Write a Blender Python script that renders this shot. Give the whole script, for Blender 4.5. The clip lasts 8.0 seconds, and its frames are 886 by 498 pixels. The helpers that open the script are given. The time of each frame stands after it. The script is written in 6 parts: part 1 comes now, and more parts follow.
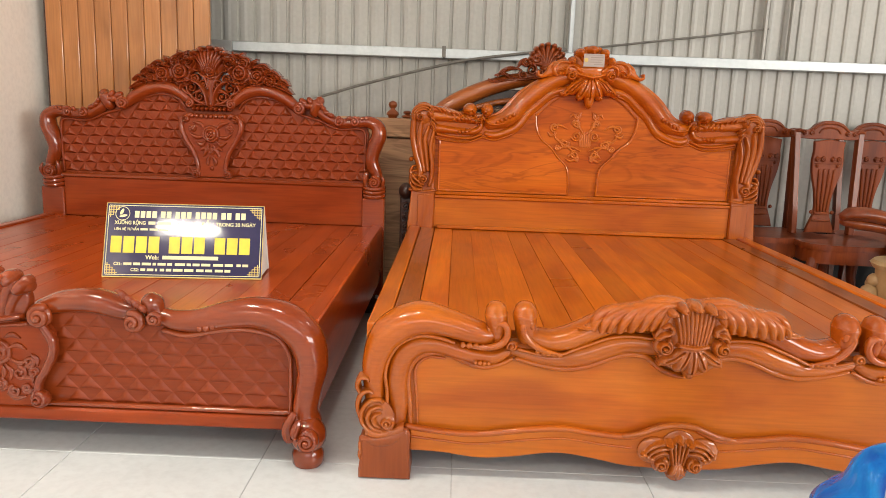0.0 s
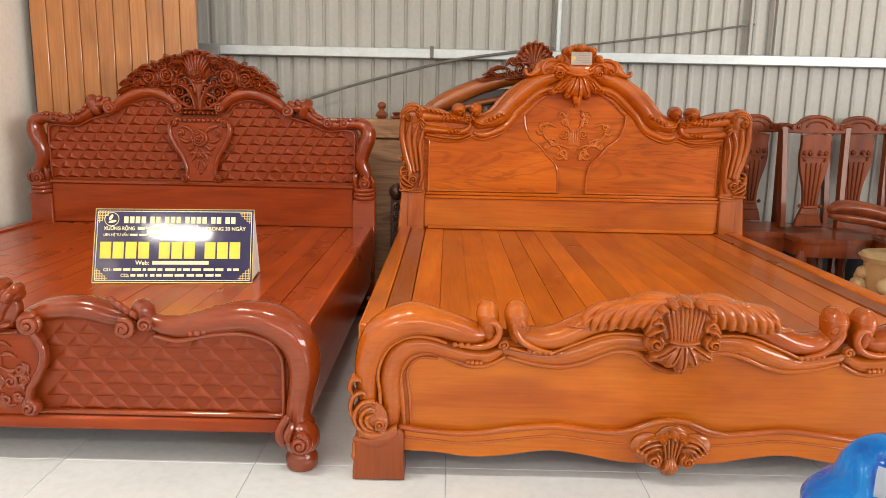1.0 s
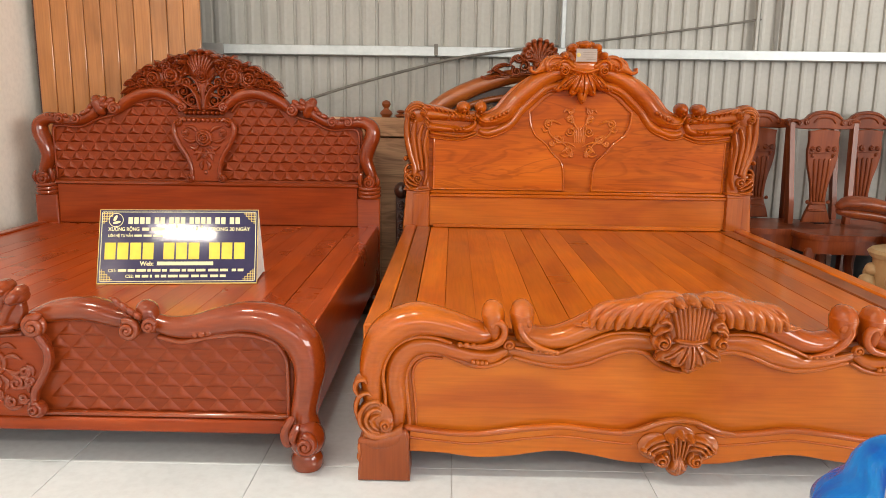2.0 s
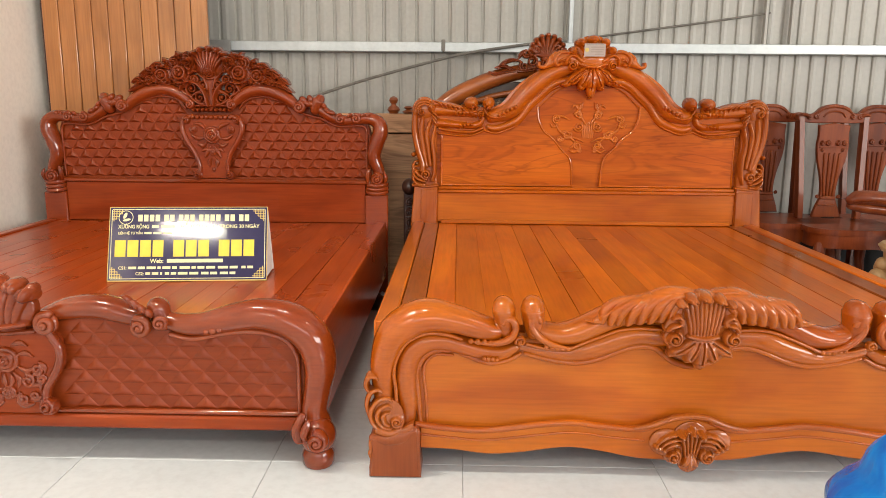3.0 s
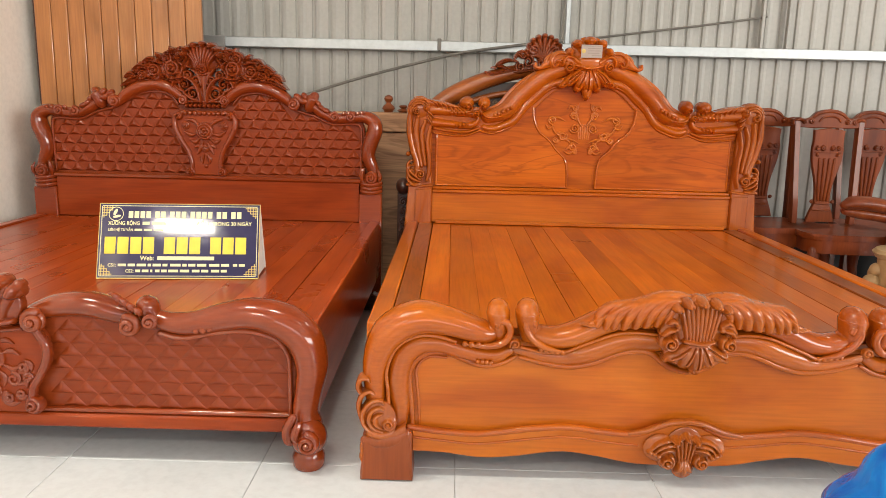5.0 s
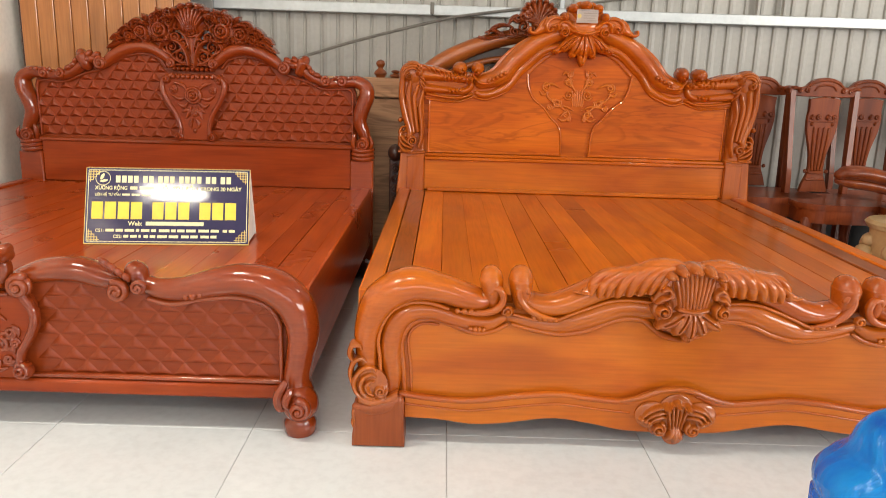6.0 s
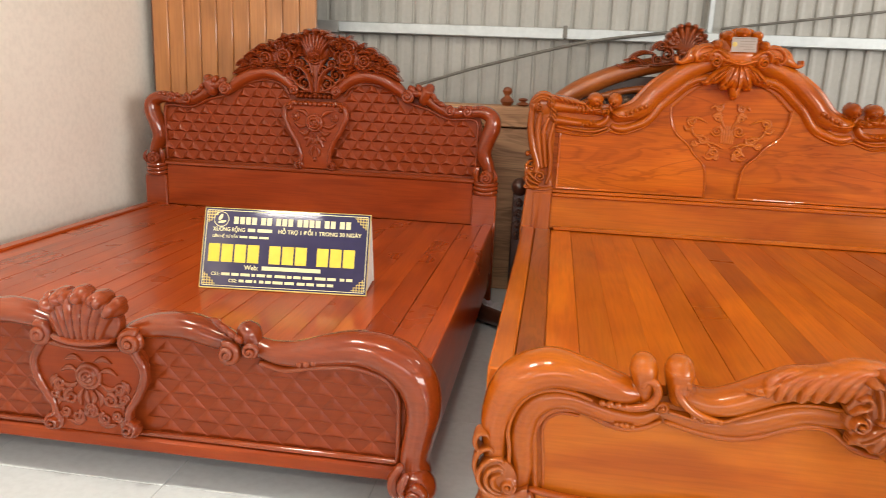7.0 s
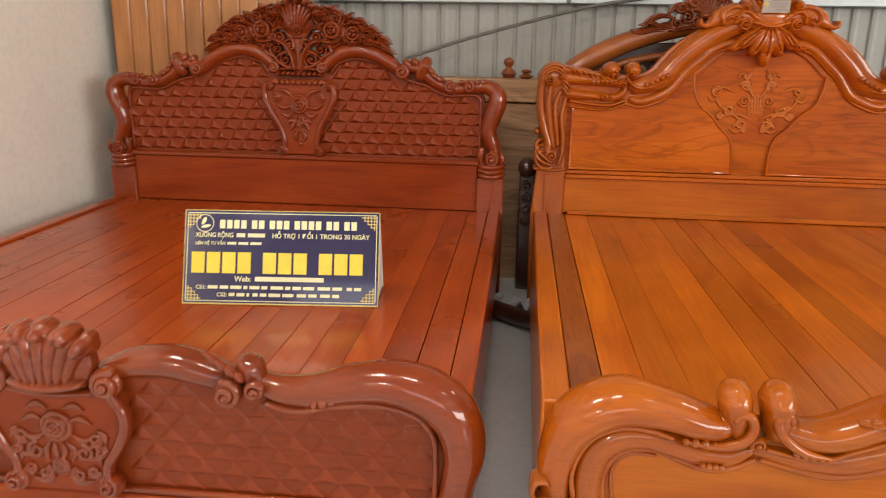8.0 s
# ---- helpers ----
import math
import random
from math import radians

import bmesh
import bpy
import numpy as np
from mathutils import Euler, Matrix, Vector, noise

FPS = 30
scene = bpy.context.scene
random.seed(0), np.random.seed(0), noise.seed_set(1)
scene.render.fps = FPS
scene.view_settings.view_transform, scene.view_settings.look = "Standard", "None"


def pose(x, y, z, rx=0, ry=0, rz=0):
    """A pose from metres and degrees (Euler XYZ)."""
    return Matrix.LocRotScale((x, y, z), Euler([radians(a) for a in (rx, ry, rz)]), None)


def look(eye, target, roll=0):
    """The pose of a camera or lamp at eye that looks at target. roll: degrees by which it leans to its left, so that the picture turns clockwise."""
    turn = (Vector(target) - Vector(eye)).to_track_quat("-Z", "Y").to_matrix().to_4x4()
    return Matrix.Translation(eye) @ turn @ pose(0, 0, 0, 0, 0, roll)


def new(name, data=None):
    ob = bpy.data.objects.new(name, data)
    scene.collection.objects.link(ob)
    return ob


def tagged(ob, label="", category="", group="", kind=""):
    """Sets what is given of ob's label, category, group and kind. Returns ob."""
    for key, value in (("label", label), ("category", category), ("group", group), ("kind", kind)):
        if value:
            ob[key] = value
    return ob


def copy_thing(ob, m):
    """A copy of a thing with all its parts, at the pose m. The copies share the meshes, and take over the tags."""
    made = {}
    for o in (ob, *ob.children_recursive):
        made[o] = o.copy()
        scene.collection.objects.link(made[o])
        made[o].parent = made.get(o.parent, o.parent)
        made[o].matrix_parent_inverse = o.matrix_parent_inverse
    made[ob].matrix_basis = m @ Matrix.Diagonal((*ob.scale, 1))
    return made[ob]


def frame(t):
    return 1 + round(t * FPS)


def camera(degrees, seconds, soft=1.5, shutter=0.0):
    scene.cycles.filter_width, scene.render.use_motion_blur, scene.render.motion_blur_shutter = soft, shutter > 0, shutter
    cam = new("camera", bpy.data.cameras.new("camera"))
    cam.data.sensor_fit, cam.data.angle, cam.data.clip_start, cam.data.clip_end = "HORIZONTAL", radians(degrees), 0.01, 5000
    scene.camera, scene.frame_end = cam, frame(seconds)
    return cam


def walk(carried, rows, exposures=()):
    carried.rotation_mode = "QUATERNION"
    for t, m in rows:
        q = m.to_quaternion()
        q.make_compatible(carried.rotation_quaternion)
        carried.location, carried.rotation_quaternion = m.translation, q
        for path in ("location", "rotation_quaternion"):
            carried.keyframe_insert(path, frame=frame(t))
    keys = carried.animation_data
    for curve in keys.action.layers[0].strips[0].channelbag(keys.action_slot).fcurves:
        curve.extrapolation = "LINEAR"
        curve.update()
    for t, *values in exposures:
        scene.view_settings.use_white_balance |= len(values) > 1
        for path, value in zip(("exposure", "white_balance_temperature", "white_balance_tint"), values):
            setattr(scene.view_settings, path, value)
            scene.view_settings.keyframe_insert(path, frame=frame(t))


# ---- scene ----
cam = camera(62.2, 8.0, soft=0.5, shutter=0.25)
PATH = [
    (0, (0.01, 0.154, 1.1), (-0.019, 2.119, 0.73), 2.1),
    (0.5, (0.008, 0.148, 1.108), (-0.031, 2.111, 0.731), 2.0),
    (1, (0.016, 0.151, 1.102), (0.008, 2.117, 0.732), 1.2),
    (1.2, (0.02, 0.156, 1.091), (-0.015, 2.116, 0.695), 1.3),
    (2.5, (0.02, 0.167, 1.112), (-0.001, 2.133, 0.745), 0.5),
    (3, (0.006, 0.17, 1.106), (-0.034, 2.132, 0.718), 0.5),
    (3.5, (0.01, 0.175, 1.108), (-0.014, 2.134, 0.71), 0.8),
    (4, (0.007, 0.175, 1.112), (-0.018, 2.135, 0.712), 1.1),
    (4.5, (0.0, 0.185, 1.108), (-0.031, 2.147, 0.721), 1.3),
    (5.8, (-0.002, 0.208, 1.101), (0.006, 2.162, 0.675), 1.5),
    (6, (-0.006, 0.218, 1.092), (0.001, 2.162, 0.622), 1.8),
    (6.5, (-0.068, 0.344, 1.113), (-0.079, 2.265, 0.554), 4.0),
    (7, (-0.117, 0.502, 1.198), (-0.394, 2.429, 0.737), 2.4),
    (7.5, (-0.169, 0.642, 1.181), (-0.538, 2.53, 0.635), 2.9),
    (8, (-0.316, 0.829, 1.202), (-0.514, 2.746, 0.668), 1.0),
]
walk(cam, [(t, look(eye, target, roll)) for t, eye, target, roll in PATH],
     [(0.0, 0.0), (6.0, 0.0), (6.5, -0.1), (7.0, 0.0), (7.5, -0.18), (8.0, -0.32)])

# world, sun, large lights
world = bpy.data.worlds.new("world")
world.use_nodes = True
scene.world = world
wn = world.node_tree.nodes
sky = wn.new("ShaderNodeTexSky")
sky.sky_type, sky.sun_disc, sky.sun_elevation, sky.sun_rotation = "NISHITA", False, radians(50), radians(200)
world.node_tree.links.new(sky.outputs[0], wn["Background"].inputs[0])
wn["Background"].inputs[1].default_value = 0.12


def area(name, m, sx, sy, watts, colour, shape="RECTANGLE"):
    d = bpy.data.lights.new(name, "AREA")
    d.shape, d.size, d.size_y, d.energy, d.color = shape, sx, sy, watts, colour
    ob = new(name, d)
    ob.matrix_world = m
    return ob


# daylight through the open shop front behind the camera, an added fill from the right, and unseen lamps under the roof
DAY = area("daylight", look((1.0, -5.85, 3.0), (0.0, 5, 1.2)), 6.0, 1.4, 90, (1.0, 0.95, 0.88))
# fill added to brighten the left wall; no bay is known there
SIDE_FILL = area("added_side_fill", look((6.95, -2.0, 2.35), (-2.5, 1.6, 1.4)), 5.6, 1.7, 440, (1.0, 0.95, 0.88))
# unseen lamps: the first set by the sign's glare, the others added for brightness
LAMPS = [(-1.85, -1.5, 3.04), (-0.35, 1.7, 3.3), (3.2, -1.5, 2.95), (-1.5, 1.8, 3.1), (2.0, 1.6, 3.3), (2.7, 3.6, 3.1)]
LAMP_WATTS = (50, 18, 4, 38, 4, 9)
for (lx, ly, lz), watts in zip(LAMPS, LAMP_WATTS):
    area("unseen_lamp_light", pose(lx, ly, lz - 0.042), 0.56, 0.10, watts, (1.0, 0.92, 0.80))


# materials
def mat(name, rough=0.5, metal=0.0):
    m = bpy.data.materials.new(name)
    m.use_nodes = True
    b = m.node_tree.nodes["Principled BSDF"]
    b.inputs["Roughness"].default_value, b.inputs["Metallic"].default_value = rough, metal
    return m, m.node_tree.nodes, m.node_tree.links, b


def ramp(n, stops):
    r = n.new("ShaderNodeValToRGB")
    e = r.color_ramp.elements
    while len(e) < len(stops):
        e.new(0.5)
    for el, (p, c) in zip(e, stops):
        el.position, el.color = p, (*c, 1)
    return r


def grained(n, l, scale, detail=6.0, distortion=0.0, shift=True):
    """Noise over the object's own coordinates, stretched by scale."""
    tc, mp, nz = n.new("ShaderNodeTexCoord"), n.new("ShaderNodeMapping"), n.new("ShaderNodeTexNoise")
    mp.inputs["Scale"].default_value = scale
    nz.inputs["Scale"].default_value, nz.inputs["Detail"].default_value = 1.0, detail
    nz.inputs["Distortion"].default_value = distortion
    l.new(tc.outputs["Object"], mp.inputs["Vector"])
    if shift:
        info, mul = n.new("ShaderNodeObjectInfo"), n.new("ShaderNodeVectorMath")
        mul.operation = "MULTIPLY"
        mul.inputs[1].default_value = (37.0, 23.0, 51.0)
        l.new(info.outputs["Random"], mul.inputs[0])
        l.new(mul.outputs[0], mp.inputs["Location"])
    l.new(mp.outputs[0], nz.inputs["Vector"])
    return nz


def wood(name, dark, mid, light, axis="x", rough=0.3, coat=0.5, coat_rough=0.1, figure=1.0, vary=0.25, bump=0.05, vein=0.0, shine=0.5, blot=0.13):
    m, n, l, b = mat(name, rough)
    k = "xyz".index(axis)
    def stretch(along, across):
        s = [across] * 3
        s[k] = along
        return s
    broad = grained(n, l, stretch(1.3, 7.0 * figure), 4, 1.2)
    fine = grained(n, l, stretch(5.0, 110.0), 5)
    blotch = grained(n, l, (2.2, 2.2, 2.2), 3)
    r = ramp(n, [(0.30, dark), (0.48, mid), (0.72, light)])
    l.new(broad.outputs["Fac"], r.inputs[0])
    fr = ramp(n, [(0.3, (0.78, 0.76, 0.74)), (0.6, (1.0, 1.0, 1.0))])
    l.new(fine.outputs["Fac"], fr.inputs[0])
    mix = n.new("ShaderNodeMix")
    mix.data_type, mix.blend_type = "RGBA", "MULTIPLY"
    mix.inputs["Factor"].default_value = 0.75
    l.new(r.outputs[0], mix.inputs["A"]), l.new(fr.outputs[0], mix.inputs["B"])
    b.inputs["Specular IOR Level"].default_value = shine
    base = mix.outputs["Result"]
    if vein:
        lines = grained(n, l, stretch(0.9, 5.0), 3, 1.8)
        vr = ramp(n, [(0.36, (1, 1, 1)), (0.42, (1 - 0.7 * vein, 1 - 0.8 * vein, 1 - 0.9 * vein)), (0.445, (1, 1, 1)), (0.50, (1, 1, 1)), (0.545, (1 - vein, 1 - 1.1 * vein, 1 - 1.2 * vein)), (0.57, (1, 1, 1))])
        l.new(lines.outputs["Fac"], vr.inputs[0])
        vm = n.new("ShaderNodeMix")
        vm.data_type, vm.blend_type = "RGBA", "MULTIPLY"
        vm.inputs["Factor"].default_value = 1.0
        l.new(base, vm.inputs["A"]), l.new(vr.outputs[0], vm.inputs["B"])
        base = vm.outputs["Result"]
    hsv, info, mr, mb = n.new("ShaderNodeHueSaturation"), n.new("ShaderNodeObjectInfo"), n.new("ShaderNodeMapRange"), n.new("ShaderNodeMapRange")
    mr.inputs["To Min"].default_value, mr.inputs["To Max"].default_value = 1 - vary, 1 + vary
    mb.inputs["From Min"].default_value, mb.inputs["From Max"].default_value = 0.3, 0.7
    mb.inputs["To Min"].default_value, mb.inputs["To Max"].default_value = 1 - blot, 1 + blot
    both = n.new("ShaderNodeMath")
    both.operation = "MULTIPLY"
    l.new(info.outputs["Random"], mr.inputs["Value"]), l.new(blotch.outputs["Fac"], mb.inputs["Value"])
    l.new(mr.outputs[0], both.inputs[0]), l.new(mb.outputs[0], both.inputs[1])
    l.new(both.outputs[0], hsv.inputs["Value"]), l.new(base, hsv.inputs["Color"])
    l.new(hsv.outputs[0], b.inputs["Base Color"])
    rr = n.new("ShaderNodeMapRange")
    rr.inputs["To Min"].default_value, rr.inputs["To Max"].default_value = rough * 0.75, rough * 1.3
    l.new(blotch.outputs["Fac"], rr.inputs["Value"]), l.new(rr.outputs[0], b.inputs["Roughness"])
    b.inputs["Coat Weight"].default_value, b.inputs["Coat Roughness"].default_value = coat, coat_rough
    bp = n.new("ShaderNodeBump")
    bp.inputs["Strength"].default_value, bp.inputs["Distance"].default_value = bump, 0.002
    l.new(fine.outputs["Fac"], bp.inputs["Height"]), l.new(bp.outputs[0], b.inputs["Normal"])
    return m


def mottled(name, a, c, scale, rough, metal=0.0, bump=0.0, fine=40.0, coat=0.0):
    """Two colours in soft clouds with a fine speckle."""
    m, n, l, b = mat(name, rough, metal)
    big, small = grained(n, l, (scale,) * 3, 4), grained(n, l, (fine,) * 3, 3)
    r = ramp(n, [(0.32, a), (0.68, c)])
    l.new(big.outputs["Fac"], r.inputs[0])
    sp = ramp(n, [(0.3, (0.93, 0.93, 0.93)), (0.6, (1, 1, 1))])
    l.new(small.outputs["Fac"], sp.inputs[0])
    mix = n.new("ShaderNodeMix")
    mix.data_type, mix.blend_type = "RGBA", "MULTIPLY"
    mix.inputs["Factor"].default_value = 1.0
    l.new(r.outputs[0], mix.inputs["A"]), l.new(sp.outputs[0], mix.inputs["B"])
    l.new(mix.outputs["Result"], b.inputs["Base Color"])
    rr = n.new("ShaderNodeMapRange")
    rr.inputs["To Min"].default_value, rr.inputs["To Max"].default_value = rough * 0.8, min(1, rough * 1.25)
    l.new(big.outputs["Fac"], rr.inputs["Value"]), l.new(rr.outputs[0], b.inputs["Roughness"])
    b.inputs["Coat Weight"].default_value = coat
    if bump:
        bp = n.new("ShaderNodeBump")
        bp.inputs["Strength"].default_value, bp.inputs["Distance"].default_value = bump, 0.003
        l.new(small.outputs["Fac"], bp.inputs["Height"]), l.new(bp.outputs[0], b.inputs["Normal"])
    return m


ORANGE = ((0.43, 0.081, 0.003), (0.53, 0.117, 0.0045), (0.61, 0.154, 0.007))
BROWN = ((0.33, 0.066, 0.006), (0.41, 0.092, 0.009), (0.48, 0.120, 0.012))
RED = ((0.205, 0.028, 0.004), (0.250, 0.038, 0.006), (0.300, 0.051, 0.008))
REDS = ((0.238, 0.035, 0.005), (0.250, 0.038, 0.006), (0.262, 0.041, 0.007))
W_OX = wood("orange_wood_x", *[(0.92 * r, 0.95 * g, 1.2 * b) for r, g, b in ORANGE], "x", rough=0.34, coat=0.3, coat_rough=0.18, vary=0.02, shine=0.25, figure=0.7)
W_OP = wood("orange_figured", *[(0.95 * r, 0.88 * g, b) for r, g, b in ORANGE], "x", rough=0.36, coat=0.15, coat_rough=0.12, vary=0.02, shine=0.18, vein=0.28)
W_OY = wood("orange_wood_y", *ORANGE, "y", rough=0.30, coat=0.28, coat_rough=0.10, vary=0.17, figure=0.8, shine=0.2)
W_OC = wood("orange_carved", *[(0.9 * r, 0.85 * g, 0.9 * b) for r, g, b in ORANGE], "x", rough=0.25, coat=0.8, coat_rough=0.04, vary=0.02, figure=0.6, shine=0.2)
W_BZ = wood("brown_post", *BROWN, "z", rough=0.25, coat=0.9, coat_rough=0.04, vary=0.03, shine=0.2, figure=0.7)
W_LEG = wood("leg_block", (0.25, 0.050, 0.010), (0.29, 0.062, 0.013), (0.33, 0.074, 0.016), "z", rough=0.34, coat=0.4, coat_rough=0.08, vary=0.02, shine=0.2, figure=0.4)
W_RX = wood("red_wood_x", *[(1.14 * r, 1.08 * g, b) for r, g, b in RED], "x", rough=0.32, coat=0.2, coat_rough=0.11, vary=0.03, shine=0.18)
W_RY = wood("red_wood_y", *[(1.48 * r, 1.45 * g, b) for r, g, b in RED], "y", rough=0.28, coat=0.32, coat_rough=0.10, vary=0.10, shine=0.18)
W_RS = wood("red_studs", *REDS, "x", rough=0.36, coat=0.25, coat_rough=0.10, vary=0.015, shine=0.2, figure=0.3, blot=0.02)
W_RC = wood("red_carved", *[tuple(0.97 * v for v in c) for c in RED], "x", rough=0.23, coat=0.9, coat_rough=0.04, vary=0.02, figure=0.5, shine=0.2)
W_CHAIR = wood("chair_wood", (0.13, 0.024, 0.005), (0.20, 0.038, 0.007), (0.25, 0.054, 0.010), "z", vary=0.08, rough=0.38, coat=0.25, shine=0.25)
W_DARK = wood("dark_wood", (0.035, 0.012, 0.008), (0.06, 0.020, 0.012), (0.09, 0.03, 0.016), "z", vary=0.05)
W_BED3 = wood("far_headboard", (0.20, 0.044, 0.006), (0.30, 0.070, 0.010), (0.37, 0.096, 0.015), "x", vary=0.03)
W_CREST = wood("far_crest", (0.21, 0.038, 0.006), (0.28, 0.053, 0.008), (0.35, 0.072, 0.012), "x", vary=0.03, rough=0.28, coat=0.6, coat_rough=0.06)
W_RAW = wood("raw_wood", (0.34, 0.165, 0.080), (0.52, 0.280, 0.140), (0.60, 0.350, 0.185), "x", rough=0.55, coat=0.1, figure=3.0, vary=0.03, vein=0.35)
W_BOARD = wood("board_wood", (0.38, 0.145, 0.04), (0.47, 0.185, 0.055), (0.53, 0.225, 0.07), "z", rough=0.3, coat=0.6, figure=1.2, vary=0.06)
W_TAN = mottled("tan_root", (0.42, 0.27, 0.12), (0.55, 0.38, 0.19), 9, 0.4, bump=0.2)
PLASTER = mottled("cream_plaster", (0.86, 0.79, 0.70), (0.90, 0.84, 0.75), 1.3, 0.75, bump=0.08)
TILE = mottled("glazed_tile", (0.68, 0.72, 0.73), (0.74, 0.78, 0.79), 2.2, 0.24, coat=0.2)
GROUT = mottled("grout", (0.60, 0.61, 0.61), (0.68, 0.69, 0.69), 12, 0.9)
SHEET = mottled("painted_sheet", (0.40, 0.385, 0.345), (0.46, 0.44, 0.40), 1.6, 0.42, bump=0.04)
STEEL = mottled("galvanised_steel", (0.55, 0.58, 0.58), (0.66, 0.69, 0.69), 7, 0.42, 0.35)
RUST = mottled("grey_rod", (0.16, 0.15, 0.13), (0.24, 0.22, 0.19), 15, 0.55, 0.3)
ROOF = mottled("roof_sheet", (0.45, 0.46, 0.46), (0.52, 0.53, 0.53), 2, 0.5)
CARD = mottled("white_card", (0.72, 0.71, 0.66), (0.78, 0.77, 0.72), 9, 0.5)
NAVY = mottled("navy_print", (0.035, 0.030, 0.085), (0.045, 0.038, 0.10), 6, 0.07)
YELLOW = mottled("yellow_print", (0.85, 0.62, 0.04), (0.90, 0.68, 0.06), 12, 0.3)
CREAM = mottled("cream_print", (0.80, 0.74, 0.42), (0.86, 0.80, 0.48), 12, 0.3)
GOLD = mottled("gold_print", (0.62, 0.45, 0.12), (0.72, 0.55, 0.18), 14, 0.35)
GREYINK = mottled("grey_ink", (0.30, 0.24, 0.20), (0.36, 0.30, 0.26), 12, 0.6)
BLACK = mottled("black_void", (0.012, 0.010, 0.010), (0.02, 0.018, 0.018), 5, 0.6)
PAPER = mottled("grey_paper", (0.55, 0.55, 0.58), (0.65, 0.65, 0.68), 9, 0.7)
INLAY = mottled("pale_inlay", (0.22, 0.13, 0.08), (0.32, 0.22, 0.15), 20, 0.45)
WHITEMETAL = mottled("white_enamel", (0.75, 0.75, 0.74), (0.8, 0.8, 0.79), 4, 0.4)
BLUE, bn, bl, bb = mat("blue_film", 0.16)
bb.inputs["Transmission Weight"].default_value = 0.45
bb.inputs["IOR"].default_value = 1.3
bfilm = grained(bn, bl, (9, 9, 9), 4, 0.6)
brmp = ramp(bn, [(0.34, (0.006, 0.10, 0.58)), (0.66, (0.02, 0.36, 0.90))])
bl.new(bfilm.outputs["Fac"], brmp.inputs[0]), bl.new(brmp.outputs[0], bb.inputs["Base Color"])
bbump = bn.new("ShaderNodeBump")
bbump.inputs["Strength"].default_value, bbump.inputs["Distance"].default_value = 0.8, 0.03
bl.new(bfilm.outputs["Fac"], bbump.inputs["Height"]), bl.new(bbump.outputs[0], bb.inputs["Normal"])
CLEAR, cn, cl, cb = mat("clear_film", 0.12)
cb.inputs["Transmission Weight"].default_value, cb.inputs["Base Color"].default_value = 0.6, (0.75, 0.82, 0.85, 1)
GLOW, gn, gl, gb = mat("lamp_diffuser", 0.4)
gb.inputs["Emission Color"].default_value, gb.inputs["Emission Strength"].default_value = (1.0, 0.88, 0.72, 1), 6.0


# shaping
class Shape:
    def __init__(self):
        self.v, self.f = [], []

    def add(self, verts, faces):
        k = len(self.v)
        self.v += [tuple(p) for p in verts]
        self.f += [tuple(i + k for i in f) for f in faces]


def mesh_of(name, s, material, smooth=38):
    me = bpy.data.meshes.new(name)
    me.from_pydata(s.v, [], s.f)
    b = bmesh.new()
    b.from_mesh(me)
    bmesh.ops.recalc_face_normals(b, faces=b.faces)
    b.to_mesh(me)
    b.free()
    if smooth:
        me.shade_smooth()
        me.set_sharp_from_angle(angle=radians(smooth))
    me.materials.append(material)
    return me


def part(name, s, material, parent=None, label="", smooth=38):
    ob = new(name, mesh_of(name, s, material, smooth))
    ob.parent = parent
    if label:
        ob["label"] = label
    return ob


def thing(name, m, label, category, group="", kind=""):
    ob = new(name)
    ob.matrix_basis = m
    ob.empty_display_size = 0.1
    return tagged(ob, label, category, group, kind)


def spline(ctrl, n):
    """Points along a smooth curve through ctrl."""
    c = [np.array(p, float) for p in ctrl]
    c = [2 * c[0] - c[1]] + c + [2 * c[-1] - c[-2]]
    out = []
    m = len(c) - 3
    for i in range(n):
        u = i / (n - 1) * m
        k = min(int(u), m - 1)
        t = u - k
        a, b, d, e = c[k:k + 4]
        out.append(0.5 * (2 * b + (d - a) * t + (2 * a - 5 * b + 4 * d - e) * t * t + (3 * b - a - 3 * d + e) * t ** 3))
    return out


def tube(s, pts, ra, rb, seg=12, round_ends=True):
    """A solid of elliptic section along pts: ra across the path in the face, rb in depth."""
    pts, ra, rb = [np.array(p, float) for p in pts], list(ra), list(rb)
    if round_ends:
        for end in (0, -1):
            p, q = (pts[0], pts[1]) if end == 0 else (pts[-1], pts[-2])
            d = (p - q) / (np.linalg.norm(p - q) + 1e-9)
            r1, r2 = ra[end], rb[end]
            extra = [(0.5, 0.87), (0.85, 0.52), (0.98, 0.18)]
            for o, k in extra:
                at = p + d * o * min(r1, r2)
                if end == 0:
                    pts.insert(0, at), ra.insert(0, r1 * k), rb.insert(0, r2 * k)
                else:
                    pts.append(at), ra.append(r1 * k), rb.append(r2 * k)
    n = len(pts)
    verts, Y = [], np.array((0.0, 1.0, 0.0))
    last = None
    for i in range(n):
        t = pts[min(i + 1, n - 1)] - pts[max(i - 1, 0)]
        t /= np.linalg.norm(t) + 1e-9
        side = np.cross(t, Y)
        if np.linalg.norm(side) < 0.2:
            side = last if last is not None else np.array((1.0, 0, 0))
        side /= np.linalg.norm(side) + 1e-9
        last = side
        up = np.cross(side, t)
        for k in range(seg):
            a = 2 * math.pi * k / seg
            verts.append(pts[i] + side * ra[i] * math.cos(a) + up * rb[i] * math.sin(a))
    faces = [(i * seg + k, i * seg + (k + 1) % seg, (i + 1) * seg + (k + 1) % seg, (i + 1) * seg + k) for i in range(n - 1) for k in range(seg)]
    faces += [tuple(range(seg)), tuple(range((n - 1) * seg, n * seg))]
    s.add(verts, faces)


